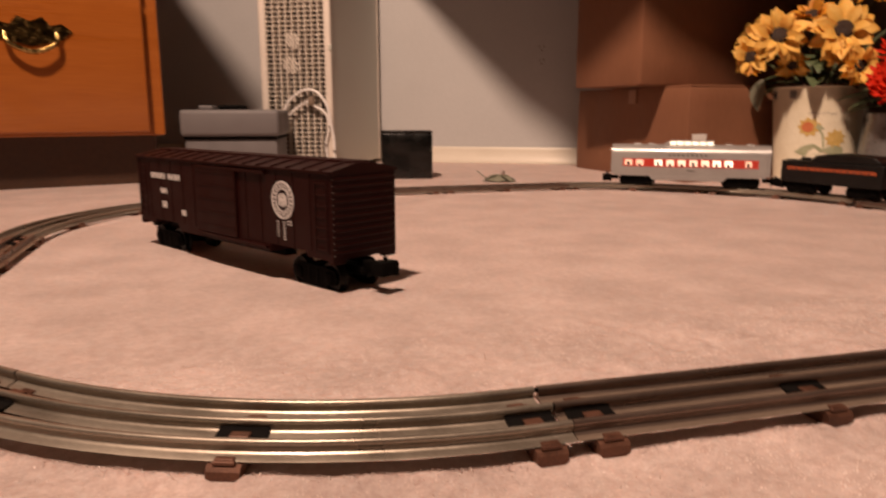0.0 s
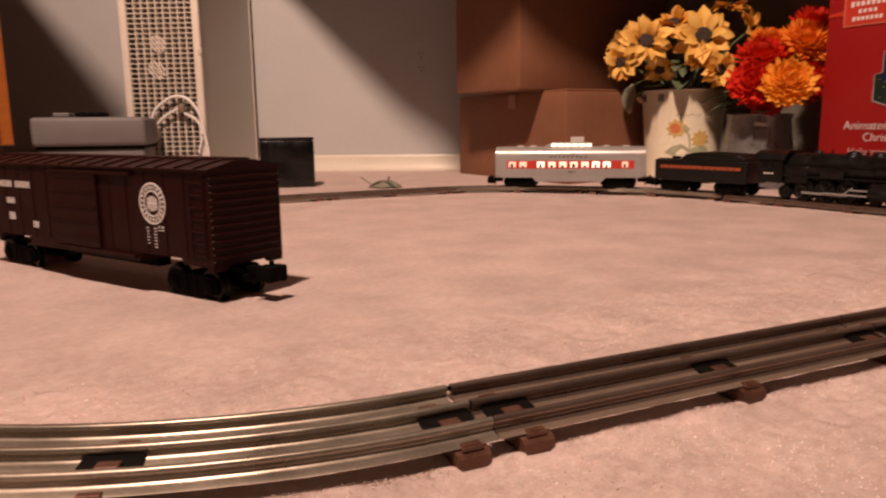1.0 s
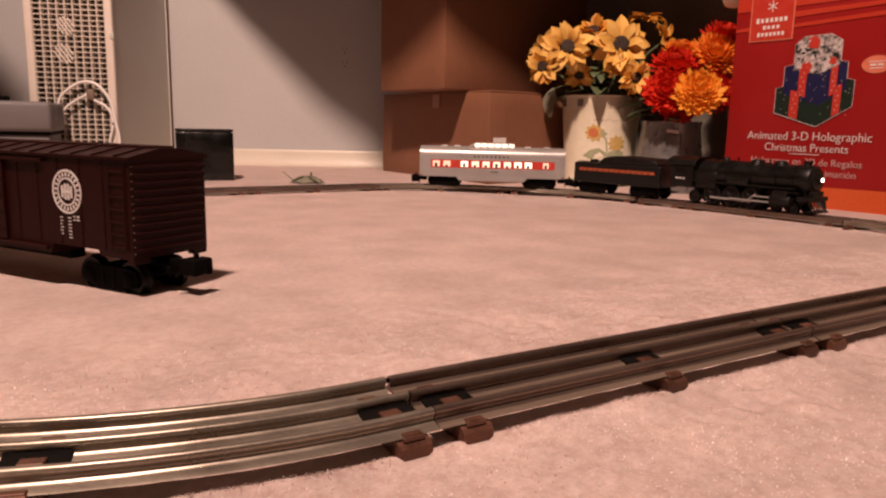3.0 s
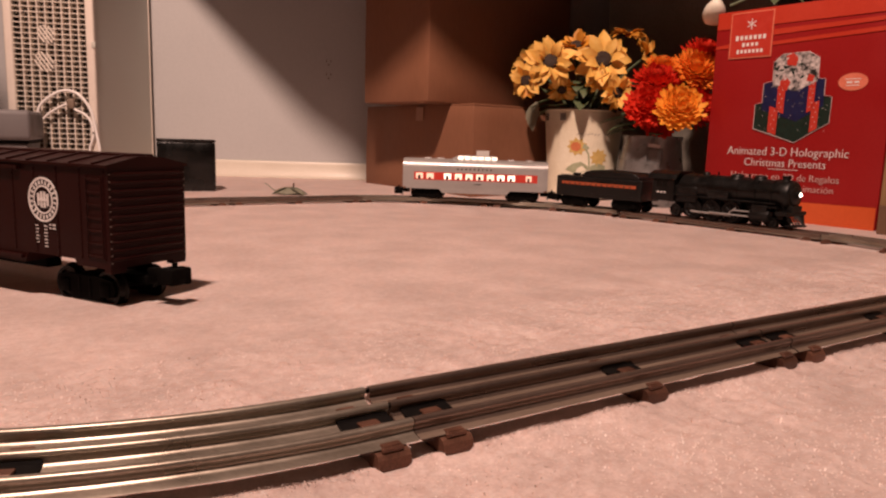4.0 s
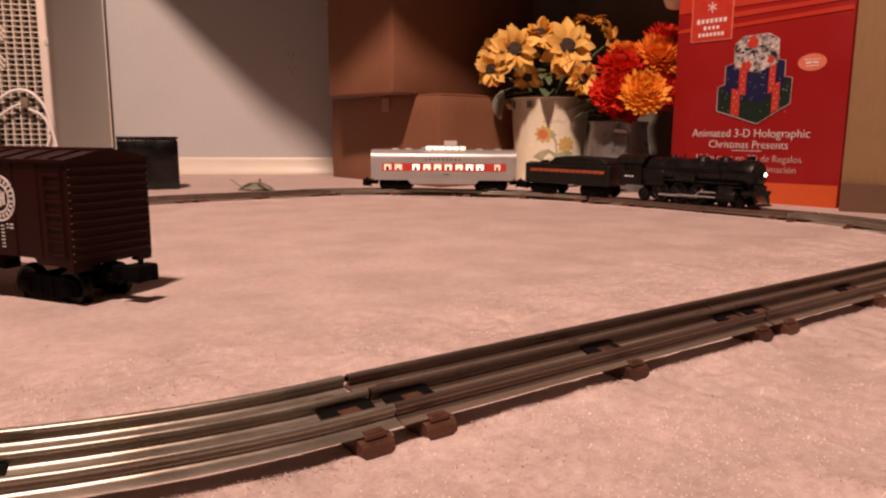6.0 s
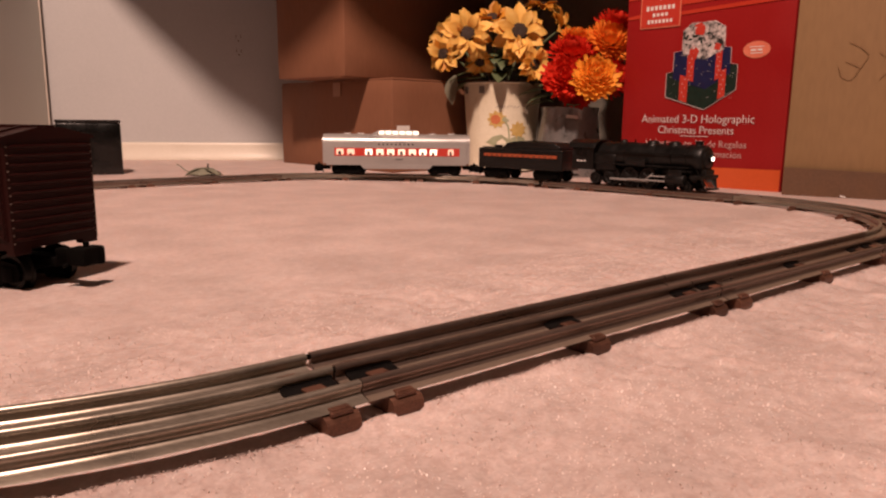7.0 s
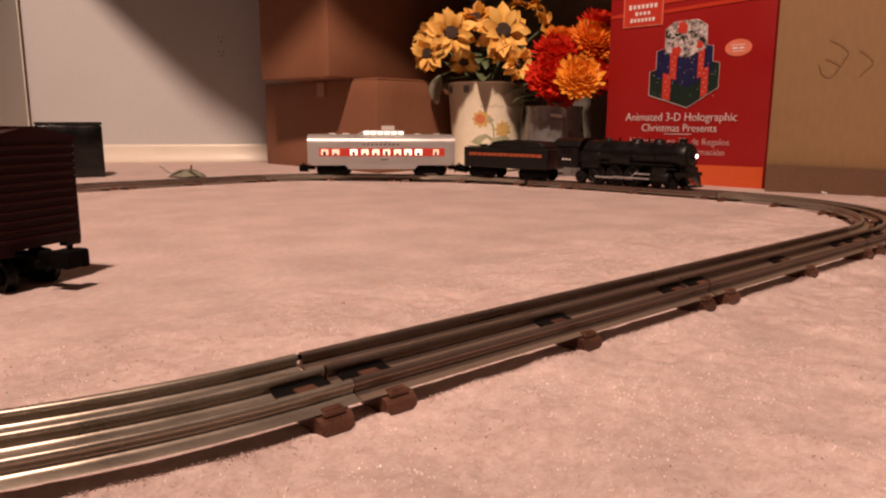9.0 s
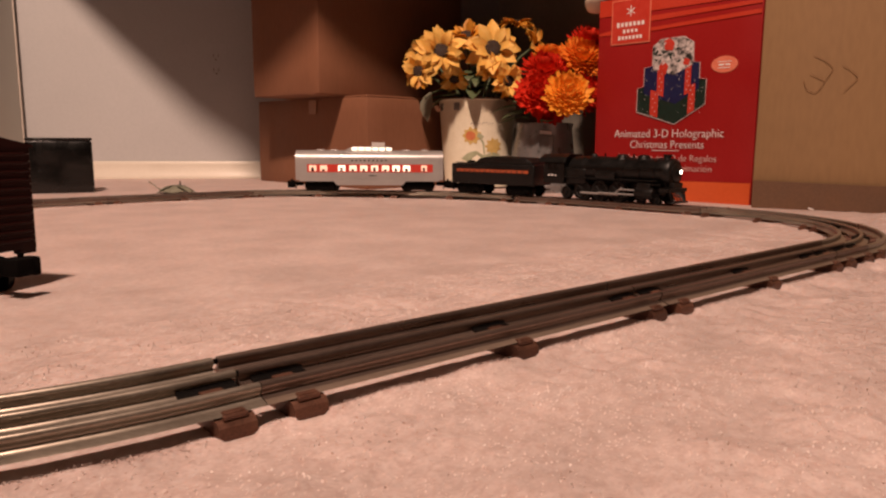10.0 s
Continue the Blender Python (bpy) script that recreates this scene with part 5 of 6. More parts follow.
rnd = random.Random(11)
PX, PY = 0.947, 0.817
bouquet = base("sunflower_bouquet", pose(0, 0, 0), "bunch of yellow artificial sunflowers standing in the cream pail", "artificial flowers", "artificial bouquets")
HEADS = [((0.800, 0.788, 0.256), (-0.65, -0.75, 0.30), 1.02, 1.2, (0, 1, 1, 3)), ((0.878, 0.730, 0.262), (-0.50, -0.80, 0.28), 1.14, 0.5, (0, 0, 1, 3)),
         ((0.858, 0.912, 0.266), (-0.85, -0.10, 0.50), 0.90, 1.3, (0, 2, 2, 1)), ((0.840, 0.897, 0.230), (-0.90, -0.40, 0.05), 0.85, 1.0, (0, 1, 2, 3)),
         ((0.893, 0.815, 0.296), (-0.45, -0.40, 0.80), 0.92, 1.4, (2, 2)), ((1.000, 0.780, 0.329), (-0.10, -0.20, 0.95), 0.85, -0.6, (2, 2)),
         ((0.870, 0.728, 0.228), (0.25, -0.80, -0.45), 0.62, 2.2, (0, 1, 2, 3)), ((0.852, 0.806, 0.212), (-0.45, -0.52, -0.72), 0.72, 0.6, (0, 2, 2, 1)),
         ((0.889, 0.700, 0.203), (-0.25, -0.95, -0.10), 0.75, 1.5, (0, 1, 2, 3)),
         ((1.000, 0.729, 0.281), (0.35, -0.80, 0.45), 0.90, 1.2, (0, 2, 2, 1))]
for place, facing, size, open_, pick in HEADS:
    place = (place[0] + 0.009, place[1] - 0.009, place[2] + 0.004)
    sunflower(bouquet, place, facing, size * 0.93, rnd, open_, 16, pick)
    bm = bmesh.new()
    back_of = Vector(place) - Vector(facing).normalized() * 0.006
    root = Vector((PX + rnd.uniform(-0.02, 0.02), PY + rnd.uniform(-0.02, 0.02), 0.12))
    tube(bm, bend([root, root.lerp(back_of, 0.6) + Vector((0, 0, 0.02)), back_of], 6), 0.0022, 6)
    part("stem", bm, LEAF, bouquet)
for k in range(26):
    a = rnd.uniform(0, 6.283)
    bm = bmesh.new()
    leaf(bm, (PX + 0.05 * math.cos(a), PY + 0.05 * math.sin(a), rnd.uniform(0.178, 0.235)), (math.cos(a), math.sin(a), rnd.uniform(-0.25, 0.6)), rnd.uniform(0.045, 0.075), rnd.uniform(0.024, 0.036), rnd)
    part("leaf", bm, LEAF, bouquet, smooth=60)
bm = bmesh.new()
leaf(bm, (0.858, 0.862, 0.192), (-0.30, 0.02, -0.75), 0.056, 0.042, rnd)
part("leaf", bm, SPRIG, bouquet, "drooping grey-green leaf over the rim", smooth=60)


def mum(parent, place, facing, size, mat, rnd, tips=None, count=160):
    """A chrysanthemum: a ball of many narrow petals, opening outward."""
    m = Matrix.Translation(place) @ Vector(facing).normalized().to_track_quat("Z", "Y").to_matrix().to_4x4() @ Matrix.Scale(size, 4)
    bm = bmesh.new()
    for k in range(count):
        t = (k + 0.5) / count
        el = math.acos(1 - 1.25 * t)
        az = k * 2.39996
        d = Vector((math.sin(el) * math.cos(az), math.sin(el) * math.sin(az), math.cos(el) * 0.78))
        ln = 0.045 * (0.74 + 0.26 * t) * rnd.uniform(0.82, 1.16)
        w = 0.0044 * rnd.uniform(0.8, 1.2)
        side = d.cross(Vector((0, 0, 1)) if abs(d.z) < 0.95 else Vector((1, 0, 0))).normalized()
        upv = side.cross(d).normalized()
        rows = []
        for i, (s, ww, h) in enumerate(((0.25, 0.5, 0.0), (0.62, 1.0, 0.03), (0.90, 0.95, -0.02), (1.0, 0.5, -0.10))):
            c = d * ln * s + upv * (-h * ln)
            rows.append([bm.verts.new(c + side * w * ww + upv * 0.0012), bm.verts.new(c), bm.verts.new(c - side * w * ww + upv * 0.0012)])
        for a, b in zip(rows, rows[1:]):
            for i in range(2):
                bm.faces.new((a[i], b[i], b[i + 1], a[i + 1]))
    head = part("chrysanthemum", bm, mat, parent, tips or "", m, smooth=180)
    bm = bmesh.new()
    bmesh.ops.create_icosphere(bm, subdivisions=2, radius=0.017)
    part("flower_core", bm, mat, head, smooth=180)
    return head


mums = base("chrysanthemum_bouquet", pose(0, 0, 0), "bunch of red and orange artificial chrysanthemums in the zinc bucket", "artificial flowers", "artificial bouquets")
GX, GY = 0.972, 0.662
for place, facing, size, mat, txt in (
        ((0.945, 0.640, 0.226), (-0.30, -0.40, 0.85), 1.08, MUMRED, "deep red chrysanthemum"), ((0.903, 0.622, 0.182), (-0.65, -0.50, 0.45), 0.98, MUMRED, "deep red chrysanthemum"),
        ((0.912, 0.562, 0.178), (-0.50, -0.66, 0.48), 0.98, MUMYELLOW, "golden orange chrysanthemum"), ((1.000, 0.600, 0.250), (-0.35, -0.65, 0.68), 1.00, MUMORANGE, "orange chrysanthemum"),
        ((1.050, 0.618, 0.283), (-0.10, -0.50, 0.85), 1.00, MUMRED, "deep red chrysanthemum"), ((0.940, 0.622, 0.158), (-0.60, -0.80, -0.25), 0.80, MUMRED, "deep red chrysanthemum"),
        ((0.985, 0.580, 0.185), (-0.10, -0.70, 0.20), 0.85, MUMRED, "deep red chrysanthemum"), ((0.985, 0.662, 0.255), (-0.30, -0.30, 0.90), 0.85, MUMORANGE, "orange chrysanthemum")):
    mum(mums, place, facing, size, mat, rnd, txt)
    bm = bmesh.new()
    tube(bm, bend([(GX, GY, 0.09), Vector((GX, GY, 0.13)).lerp(Vector(place), 0.5), place], 6), 0.0022, 6)
    part("stem", bm, LEAF, mums)
for k in range(16):
    a = rnd.uniform(0, 6.283)
    bm = bmesh.new()
    leaf(bm, (GX + 0.035 * math.cos(a), GY + 0.035 * math.sin(a), rnd.uniform(0.125, 0.17)), (math.cos(a), math.sin(a), rnd.uniform(-0.1, 0.6)), rnd.uniform(0.045, 0.065), rnd.uniform(0.022, 0.032), rnd)
    part("leaf", bm, LEAF, mums, smooth=60)


# ---- pail and bucket ----
def round_wall(bm, r0, r1, h, wall=0.0018, seg=48):
    """An open tapered vessel with a rolled rim and a foot ring."""
    return lathe(bm, [(r0 - 0.004, 0.004), (r0 - 0.002, 0.0005), (r0 + 0.0012, 0.0005), (r0 + 0.0012, 0.004), (r0, 0.006), (r1, h - 0.005), (r1 + 0.0022, h - 0.0035), (r1 + 0.0026, h - 0.0012),
                      (r1 + 0.0010, h), (r1 - wall, h - 0.002), (r0 - wall, 0.010)], seg)


def wrap(bm, outline, r0, r1, h, az, off=0.0006):
    """Lay an outline (arc metres, z) on the pail's skin round the bearing az."""
    def put(s, z, o):
        r = r0 + (r1 - r0) * z / h + o
        return Vector((r * math.cos(az + s / r0), r * math.sin(az + s / r0), z))
    lo = [bm.verts.new(put(s, z, off * 0.3)) for s, z in outline]
    hi = [bm.verts.new(put(s, z, off)) for s, z in outline]
    n = len(outline)
    bm.faces.new(hi)
    bm.faces.new(lo[::-1])
    for i in range(n):
        bm.faces.new((lo[i], lo[(i + 1) % n], hi[(i + 1) % n], hi[i]))
    return bm


pail = base("flower_pail", pose(PX, PY, 0), "cream enamelled metal pail printed with sunflowers", "flower pot", "flower containers")
bm = bmesh.new()
R0, R1, PH = 0.066, 0.079, 0.180
round_wall(bm, R0, R1, PH)
vessel = part("vessel", bm, POT, pail, smooth=40)
FACE = math.atan2(-0.20 - PY, -0.13 - PX) + 0.02
blob = lambda cx, cz, r, n, k: [(cx + r * (1 + k * (i % 2)) * math.cos(6.283 * i / n), cz + r * (1 + k * (i % 2)) * math.sin(6.283 * i / n)) for i in range(n)]
for name, mat, pts, o in (("printed_flower", PRINTYELLOW, blob(-0.010, 0.106, 0.013, 18, 0.4), 0.0006), ("printed_flower", PRINTORANGE, blob(-0.012, 0.106, 0.0085, 14, 0.12), 0.0009),
                          ("printed_flower", PRINTYELLOW, blob(0.030, 0.086, 0.012, 18, 0.45), 0.0006), ("printed_flower", POTINK, [(0.002, 0.113), (0.012, 0.104), (0.006, 0.100), (-0.001, 0.104)], 0.0009),
                          ("printed_leaf", POTINK, [(-0.030, 0.061), (-0.018, 0.072), (-0.002, 0.077), (0.012, 0.068), (0.013, 0.062), (0.002, 0.057), (-0.016, 0.055)], 0.0006),
                          ("printed_leaf", POTINK, [(0.013, 0.063), (0.017, 0.070), (0.030, 0.074), (0.045, 0.070), (0.046, 0.058), (0.041, 0.050), (0.027, 0.057)], 0.0007),
                          ("printed_stem", POTINK, [(0.002, 0.104), (0.009, 0.092), (0.013, 0.062), (0.0155, 0.062), (0.012, 0.093), (0.004, 0.106)], 0.0008)):
    bm = bmesh.new()
    wrap(bm, pts, R0, R1, PH, FACE, o)
    part(name, bm, mat, vessel)
bm = bmesh.new()
for k in range(7):
    s = -0.012 + 0.006 * k
    wrap(bm, [(s, 0.128 + 0.002 * math.sin(k * 2)), (s + 0.0045, 0.131), (s + 0.0045, 0.1325), (s, 0.1295 + 0.002 * math.sin(k * 2))], R0, R1, PH, FACE, 0.0006)
part("printed_script", bm, PRINTGREY, vessel, "faint grey script lettering")
for k, ch in enumerate("SUNF"):
    s = -0.019 + 0.0145 * k
    r = R0 + (R1 - R0) * 0.035 / PH + 0.0006
    a = FACE + s / R0
    lettering("printed_letter", ch, 0.0165, PRINTGREY, vessel, Matrix.Translation((r * math.cos(a), r * math.sin(a), 0.036)) @ Matrix.Rotation(a + math.pi / 2, 4, "Z") @ Matrix.Rotation(math.pi / 2, 4, "X"))
for name, z, r in (("rim_edge", PH - 0.0012, R1 + 0.0022), ("foot_edge", 0.0034, R0 + 0.0016)):
    bm = bmesh.new()
    lathe(bm, [(r - 0.0012, z - 0.0018), (r + 0.0010, z - 0.0014), (r + 0.0012, z + 0.0010), (r - 0.0012, z + 0.0016)], 48)
    part(name, bm, DARKWOOD, pail, "worn dark metal edge", smooth=50)
bm = bmesh.new()
lathe(bm, [(R1 - 0.004, PH - 0.020), (R1 - 0.010, PH - 0.012), (0.02, PH - 0.006)], 24)
part("foam_filling", bm, SEEDS, pail)
for d in (-1, 1):
    bm = bmesh.new()
    a = FACE + d * 1.15 if d < 0 else FACE - 0.55
    m = Matrix.Translation(((R1 - 0.001) * math.cos(a), (R1 - 0.001) * math.sin(a), PH - 0.017)) @ Matrix.Rotation(a, 4, "Z")
    box(bm, 0.0002, 0.0025, -0.006, 0.006, -0.007, 0.007, 0.0008, 2, m)
    rod(bm, m @ Vector((0.002, 0, 0)), m @ Vector((0.005, 0, 0)), 0.0016, 10)
    part("handle_lug", bm, ZINC, pail)

bucket = base("flower_bucket", pose(GX, GY, 0), "dull grey zinc bucket with a label holder and flowers", "bucket", "flower containers")
bm = bmesh.new()
B0, B1, BH = 0.066, 0.052, 0.130
lathe(bm, [(B0 - 0.004, 0.003), (B0, 0.0005), (B0 + 0.001, 0.004), (B0 - 0.0008, 0.012), (B0 - 0.0002, 0.0135), (B0 - 0.001, 0.015), (B1 + 0.001, BH - 0.010), (B1 + 0.003, BH - 0.006), (B1 + 0.003, BH), (B1, BH), (B1 - 0.002, BH - 0.02)], 40)
vessel2 = part("vessel", bm, ZINC, bucket, smooth=40)
BF = math.atan2(-0.20 - GY, -0.13 - GX)
bm = bmesh.new()
for o in ([(-0.018, 0.078), (0.018, 0.078), (0.018, 0.081), (-0.018, 0.081)], [(-0.018, 0.078), (-0.0155, 0.078), (-0.0155, 0.106), (-0.018, 0.106)], [(0.0155, 0.078), (0.018, 0.078), (0.018, 0.106), (0.0155, 0.106)],
          [(-0.018, 0.104), (0.018, 0.104), (0.018, 0.107), (-0.018, 0.107)]):
    wrap(bm, o, B0, B1, BH, BF + 0.1, 0.0022)
part("label_holder", bm, ZINC, vessel2)
bm = bmesh.new()
wrap(bm, [(-0.015, 0.110), (0.012, 0.108), (0.011, 0.114), (-0.014, 0.116)], B0, B1, BH, BF + 0.1, 0.0016)
part("label_card", bm, LABEL, vessel2, "pale card strip")

# white tulip on a drooping stem above the carton
tulip = base("tulip", pose(0, 0, 0), "white artificial tulip on a drooping green stem over the carton", "artificial flower")
bm = bmesh.new()
lathe(bm, [(0.004, -0.026), (0.014, -0.020), (0.0185, -0.004), (0.0165, 0.012), (0.010, 0.024), (0.003, 0.028)], 18)
for v in bm.verts:
    a = math.atan2(v.co.y, v.co.x)
    k = 1 + 0.10 * math.cos(3 * a) * (1 if v.co.z > -0.02 else 0)
    v.co.x, v.co.y = v.co.x * k, v.co.y * k
part("bloom", bm, TULIP, tulip, "white tulip bloom", pose(0.972, 0.552, 0.342, 18, -62, 20), smooth=60)
bm = bmesh.new()
tube(bm, bend([(0.992, 0.537, 0.353), (1.03, 0.50, 0.372), (1.085, 0.46, 0.36), (1.105, 0.44, 0.2), (1.11, 0.43, 0.0)], 8), 0.0026, 8)
part("stem", bm, LEAF, tulip)
for p, d, l in (((1.04, 0.49, 0.372), (-0.8, -0.5, -0.1), 0.07), ((1.02, 0.47, 0.366), (-0.85, -0.45, -0.2), 0.055)):
    bm = bmesh.new()
    leaf(bm, p, d, l, 0.022, rnd)
    part("leaf", bm, LEAF, tulip, smooth=60)

# fallen sprig on the carpet
sprig = base("fallen_sprig", pose(0.396, 1.020, 0.003, 0, 0, -35), "small faded green artificial sprig fallen on the carpet", "artificial leaf")
for a, l, up_, w in ((20, 0.036, 0.02, 0.018), (330, 0.034, 0.04, 0.018), (200, 0.036, 0.02, 0.018)):
    bm = bmesh.new()
    leaf(bm, (0, 0, 0.0125), (math.cos(radians(a)), math.sin(radians(a)), up_ - 0.18), l, w, rnd)
    part("leaf", bm, SPRIG, sprig, smooth=60)
# two cupped leaves that lie over one another like a small tent
for turn, ln, wd, top in ((10, 0.060, 0.040, 0.0105), (75, 0.046, 0.036, 0.0125)):
    bm = bmesh.new()
    rows = []
    for i in range(9):
        t = -1 + i / 4
        half = wd * 0.5 * math.sqrt(max(1 - t * t, 0.01))
        rows.append([bm.verts.new((ln * 0.5 * t, half * s_, top * (1 - 0.92 * t * t) * (1 - 0.8 * s_ * s_) + 0.0012 * noise.noise(Vector((t * 3, s_ * 3, turn))))) for s_ in (-1, -0.6, -0.2, 0.2, 0.6, 1)])
    faces = [bm.faces.new((a[k], b[k], b[k + 1], a[k + 1])) for a, b in zip(rows, rows[1:]) for k in range(5)]
    for v in [v for v in bmesh.ops.extrude_face_region(bm, geom=faces)["geom"] if isinstance(v, bmesh.types.BMVert)]:
        v.co.z += 0.0007
    bmesh.ops.recalc_face_normals(bm, faces=bm.faces[:])
    bmesh.ops.rotate(bm, cent=(0, 0, 0), matrix=Matrix.Rotation(radians(turn), 3, "Z"), verts=bm.verts[:])
    part("leaf", bm, SPRIG, sprig, smooth=60)
bm = bmesh.new()
tube(bm, bend([(-0.012, 0, 0.004), (-0.028, 0, 0.006), (-0.040, 0, 0.015), (-0.046, 0, 0.019)], 5), 0.0010, 6)
part("twig", bm, SPRIG, sprig)
bm = bmesh.new()
rod(bm, (0.006, 0, 0.006), (0.0075, 0, 0.0200), 0.0014, 8)
part("stalk", bm, DARKWOOD, sprig, "short dark stalk", smooth=60)

# black cube box
cube = base("black_box", pose(0.1920, 1.1430, 0, 0, 0, -13), "small glossy black cube-shaped box on the carpet", "box")
bm = bmesh.new()
box(bm, 0, 0.102, 0, 0.072, 0.0005, 0.092, 0.003, 2)
bmesh.ops.subdivide_edges(bm, edges=[e for e in bm.edges if e.calc_length() > 0.04], cuts=5, use_grid_fill=True)
for v in bm.verts:
    v.co += 0.0022 * Vector((0, noise.noise(v.co * 28), 0.4 * noise.noise(v.co * 22)))
part("body", bm, CUBE, cube, smooth=30)
bm = bmesh.new()
box(bm, -0.0006, 0.1026, -0.0006, 0.0726, 0.0924, 0.0975, 0.002, 2)
part("lid", bm, CUBE, cube, smooth=30)


# ---- dehumidifier ----
unit = base("dehumidifier", pose(0.1281, 1.3423, 0, 0, 0, 150.87), "tall pale grey dehumidifier with a cream egg-crate grille on the carpet", "appliance")
# local x runs along the grille, away from the near edge; y = 0 is the grille's face, the shell lies at negative y
FW, FD, FH = 0.162, 0.356, 0.590
for x0, x1, z0, z1 in ((0, 0.006, 0.012, FH), (FW - 0.006, FW, 0.012, FH), (0.006, FW - 0.006, 0.012, 0.024), (0.006, FW - 0.006, FH - 0.012, FH)):
    bm = bmesh.new()
    box(bm, x0, x1, -FD, -0.010, z0, z1, 0.002)
    part("side_panel", bm, FANSHELL, unit)
for name, y0 in (("front_rim", -0.010), ("rear_rim", -FD - 0.006)):
    bm = bmesh.new()
    for x0, x1, z0, z1 in ((-0.002, 0.014, 0.010, FH + 0.003), (FW - 0.014, FW + 0.002, 0.010, FH + 0.003), (0.014, FW - 0.014, 0.010, 0.030), (0.014, FW - 0.014, FH - 0.016, FH + 0.003)):
        box(bm, x0, x1, y0, y0 + (0.014 if y0 > -0.05 else 0.006), z0, z1, 0.004, 3)
    part(name, bm, FANWHITE, unit, smooth=40)
for z in (0.030, 0.272, 0.45):
    bm = bmesh.new()
    box(bm, -0.0042, 0.003, -0.0050, 0.0052, z - 0.006, z + 0.006, 0.0015, 2)
    part("clip", bm, FANSHELL, unit, smooth=40)
bm = bmesh.new()
box(bm, 0.006, FW - 0.006, -0.040, -0.034, 0.026, FH - 0.014)
part("filter_panel", bm, FANIN, unit)
bar_v = bmesh.new()
box(bar_v, -0.0009, 0.0009, -0.017, 0.0, 0.030, FH - 0.016, 0)
me_v = bpy.data.meshes.new("grille_bar")
bar_v.to_mesh(me_v)
bar_h = bmesh.new()
box(bar_h, 0.014, FW - 0.014, -0.015, -0.0006, -0.0007, 0.0007, 0)
me_h = bpy.data.meshes.new("grille_bar")
bar_h.to_mesh(me_h)
me_v.materials.append(FANWHITE), me_h.materials.append(FANWHITE)
grille = base("grille", pose(0, 0, 0), "", "")
grille.parent = unit
x = 0.0275
while x < FW - 0.018:
    share("grille_bar", me_v, grille, pose(x, 0, 0))
    x += 0.0150
z = 0.040
while z < FH - 0.02:
    share("grille_bar", me_h, grille, pose(0, 0, z))
    z += 0.0100
# raised two-leaf emblem of slanted ribs
for cx, cz, r in ((0.086, 0.288, 0.019), (0.092, 0.236, 0.021)):
    for k in range(5):
        bm = bmesh.new()
        u = (k - 2) / 2.4
        half = r * math.sqrt(1 - u * u)
        box(bm, -0.0016, 0.0016, 0.0008, 0.0030, -half, half, 0.0006, 1, Matrix.Translation((cx, 0, cz)) @ Matrix.Rotation(0.6, 4, "Y") @ Matrix.Translation((u * r * 0.75, 0, 0)))
        part("emblem_rib", bm, FANWHITE, unit, "raised cream emblem rib")
# looped white power cord hanging before the grille
for pts, r in (([(-0.007, 0.004), (-0.007, 0.066), (-0.003, 0.097), (0.006, 0.144), (0.023, 0.171), (0.042, 0.182), (0.064, 0.180), (0.088, 0.165), (0.102, 0.149), (0.110, 0.120)], 0.0030),
               ([(0.006, 0.004), (0.012, 0.065), (0.004, 0.097), (0.008, 0.125), (0.021, 0.140), (0.036, 0.147), (0.043, 0.158)], 0.0024),
               ([(0.041, 0.157), (0.058, 0.154), (0.089, 0.134), (0.112, 0.105), (0.126, 0.089)], 0.0024)):
    bm = bmesh.new()
    tube(bm, bend([(x, 0.012, z) for x, z in pts], 8), r, 8)
    part("cord", bm, CORD, unit, "white looped power cord", smooth=60)
bm = bmesh.new()
box(bm, 0.036, 0.050, 0.007, 0.017, 0.148, 0.168, 0.003, 2)
part("cord_tie", bm, FANIN, unit, smooth=40)
for x in (0.03, FW - 0.03):
    bm = bmesh.new()
    box(bm, x - 0.015, x + 0.015, -FD + 0.01, -0.012, 0.0005, 0.013, 0.002)
    part("foot", bm, BLACK, unit)


# ---- grey case ----
case = base("grey_case", pose(-0.182, 1.225, 0, 0, 0, -12) @ Matrix.Diagonal((0.76, 0.87, 1.02, 1)), "light grey plastic case with a stepped lid on the carpet", "plastic case")
bm = bmesh.new()
box(bm, 0.004, 0.236, 0.006, 0.20, 0.0005, 0.082, 0.005, 2)
part("body", bm, GREYBIN, case, smooth=35)
bm = bmesh.new()
box(bm, -0.004, 0.244, -0.006, 0.21, 0.086, 0.136, 0.008, 3)
part("lid", bm, GREYBIN, case, smooth=35)
bm = bmesh.new()
box(bm, 0.002, 0.238, 0.002, 0.204, 0.080, 0.088, 0.002)
part("seal", bm, BLACK, case)
bm = bmesh.new()
box(bm, 0.04, 0.075, 0.02, 0.07, 0.1365, 0.1440, 0.002)
part("latch", bm, GREYBIN, case)
rem = base("remote_control", pose(-0.085, 1.238, 0.1395, 0, 0, -8) @ Matrix.Scale(0.87, 4), "small black handheld object lying on the grey case", "remote control")
bm = bmesh.new()
box(bm, -0.03, 0.03, -0.02, 0.02, 0, 0.009, 0.003, 2)
part("body", bm, BLACK, rem, smooth=40)
bm = bmesh.new()
for i in range(3):
    box(bm, -0.02 + i * 0.015, -0.012 + i * 0.015, -0.008, 0.008, 0.009, 0.0102, 0.0006, 1)
part("button", bm, STEEL, rem)


# ---- dresser ----
DZ = 0.092
dresser = base("dresser", pose(-0.203, 1.172, 0, 0, 0, 195), "orange-stained oak dresser with brass drawer pulls", "dresser")
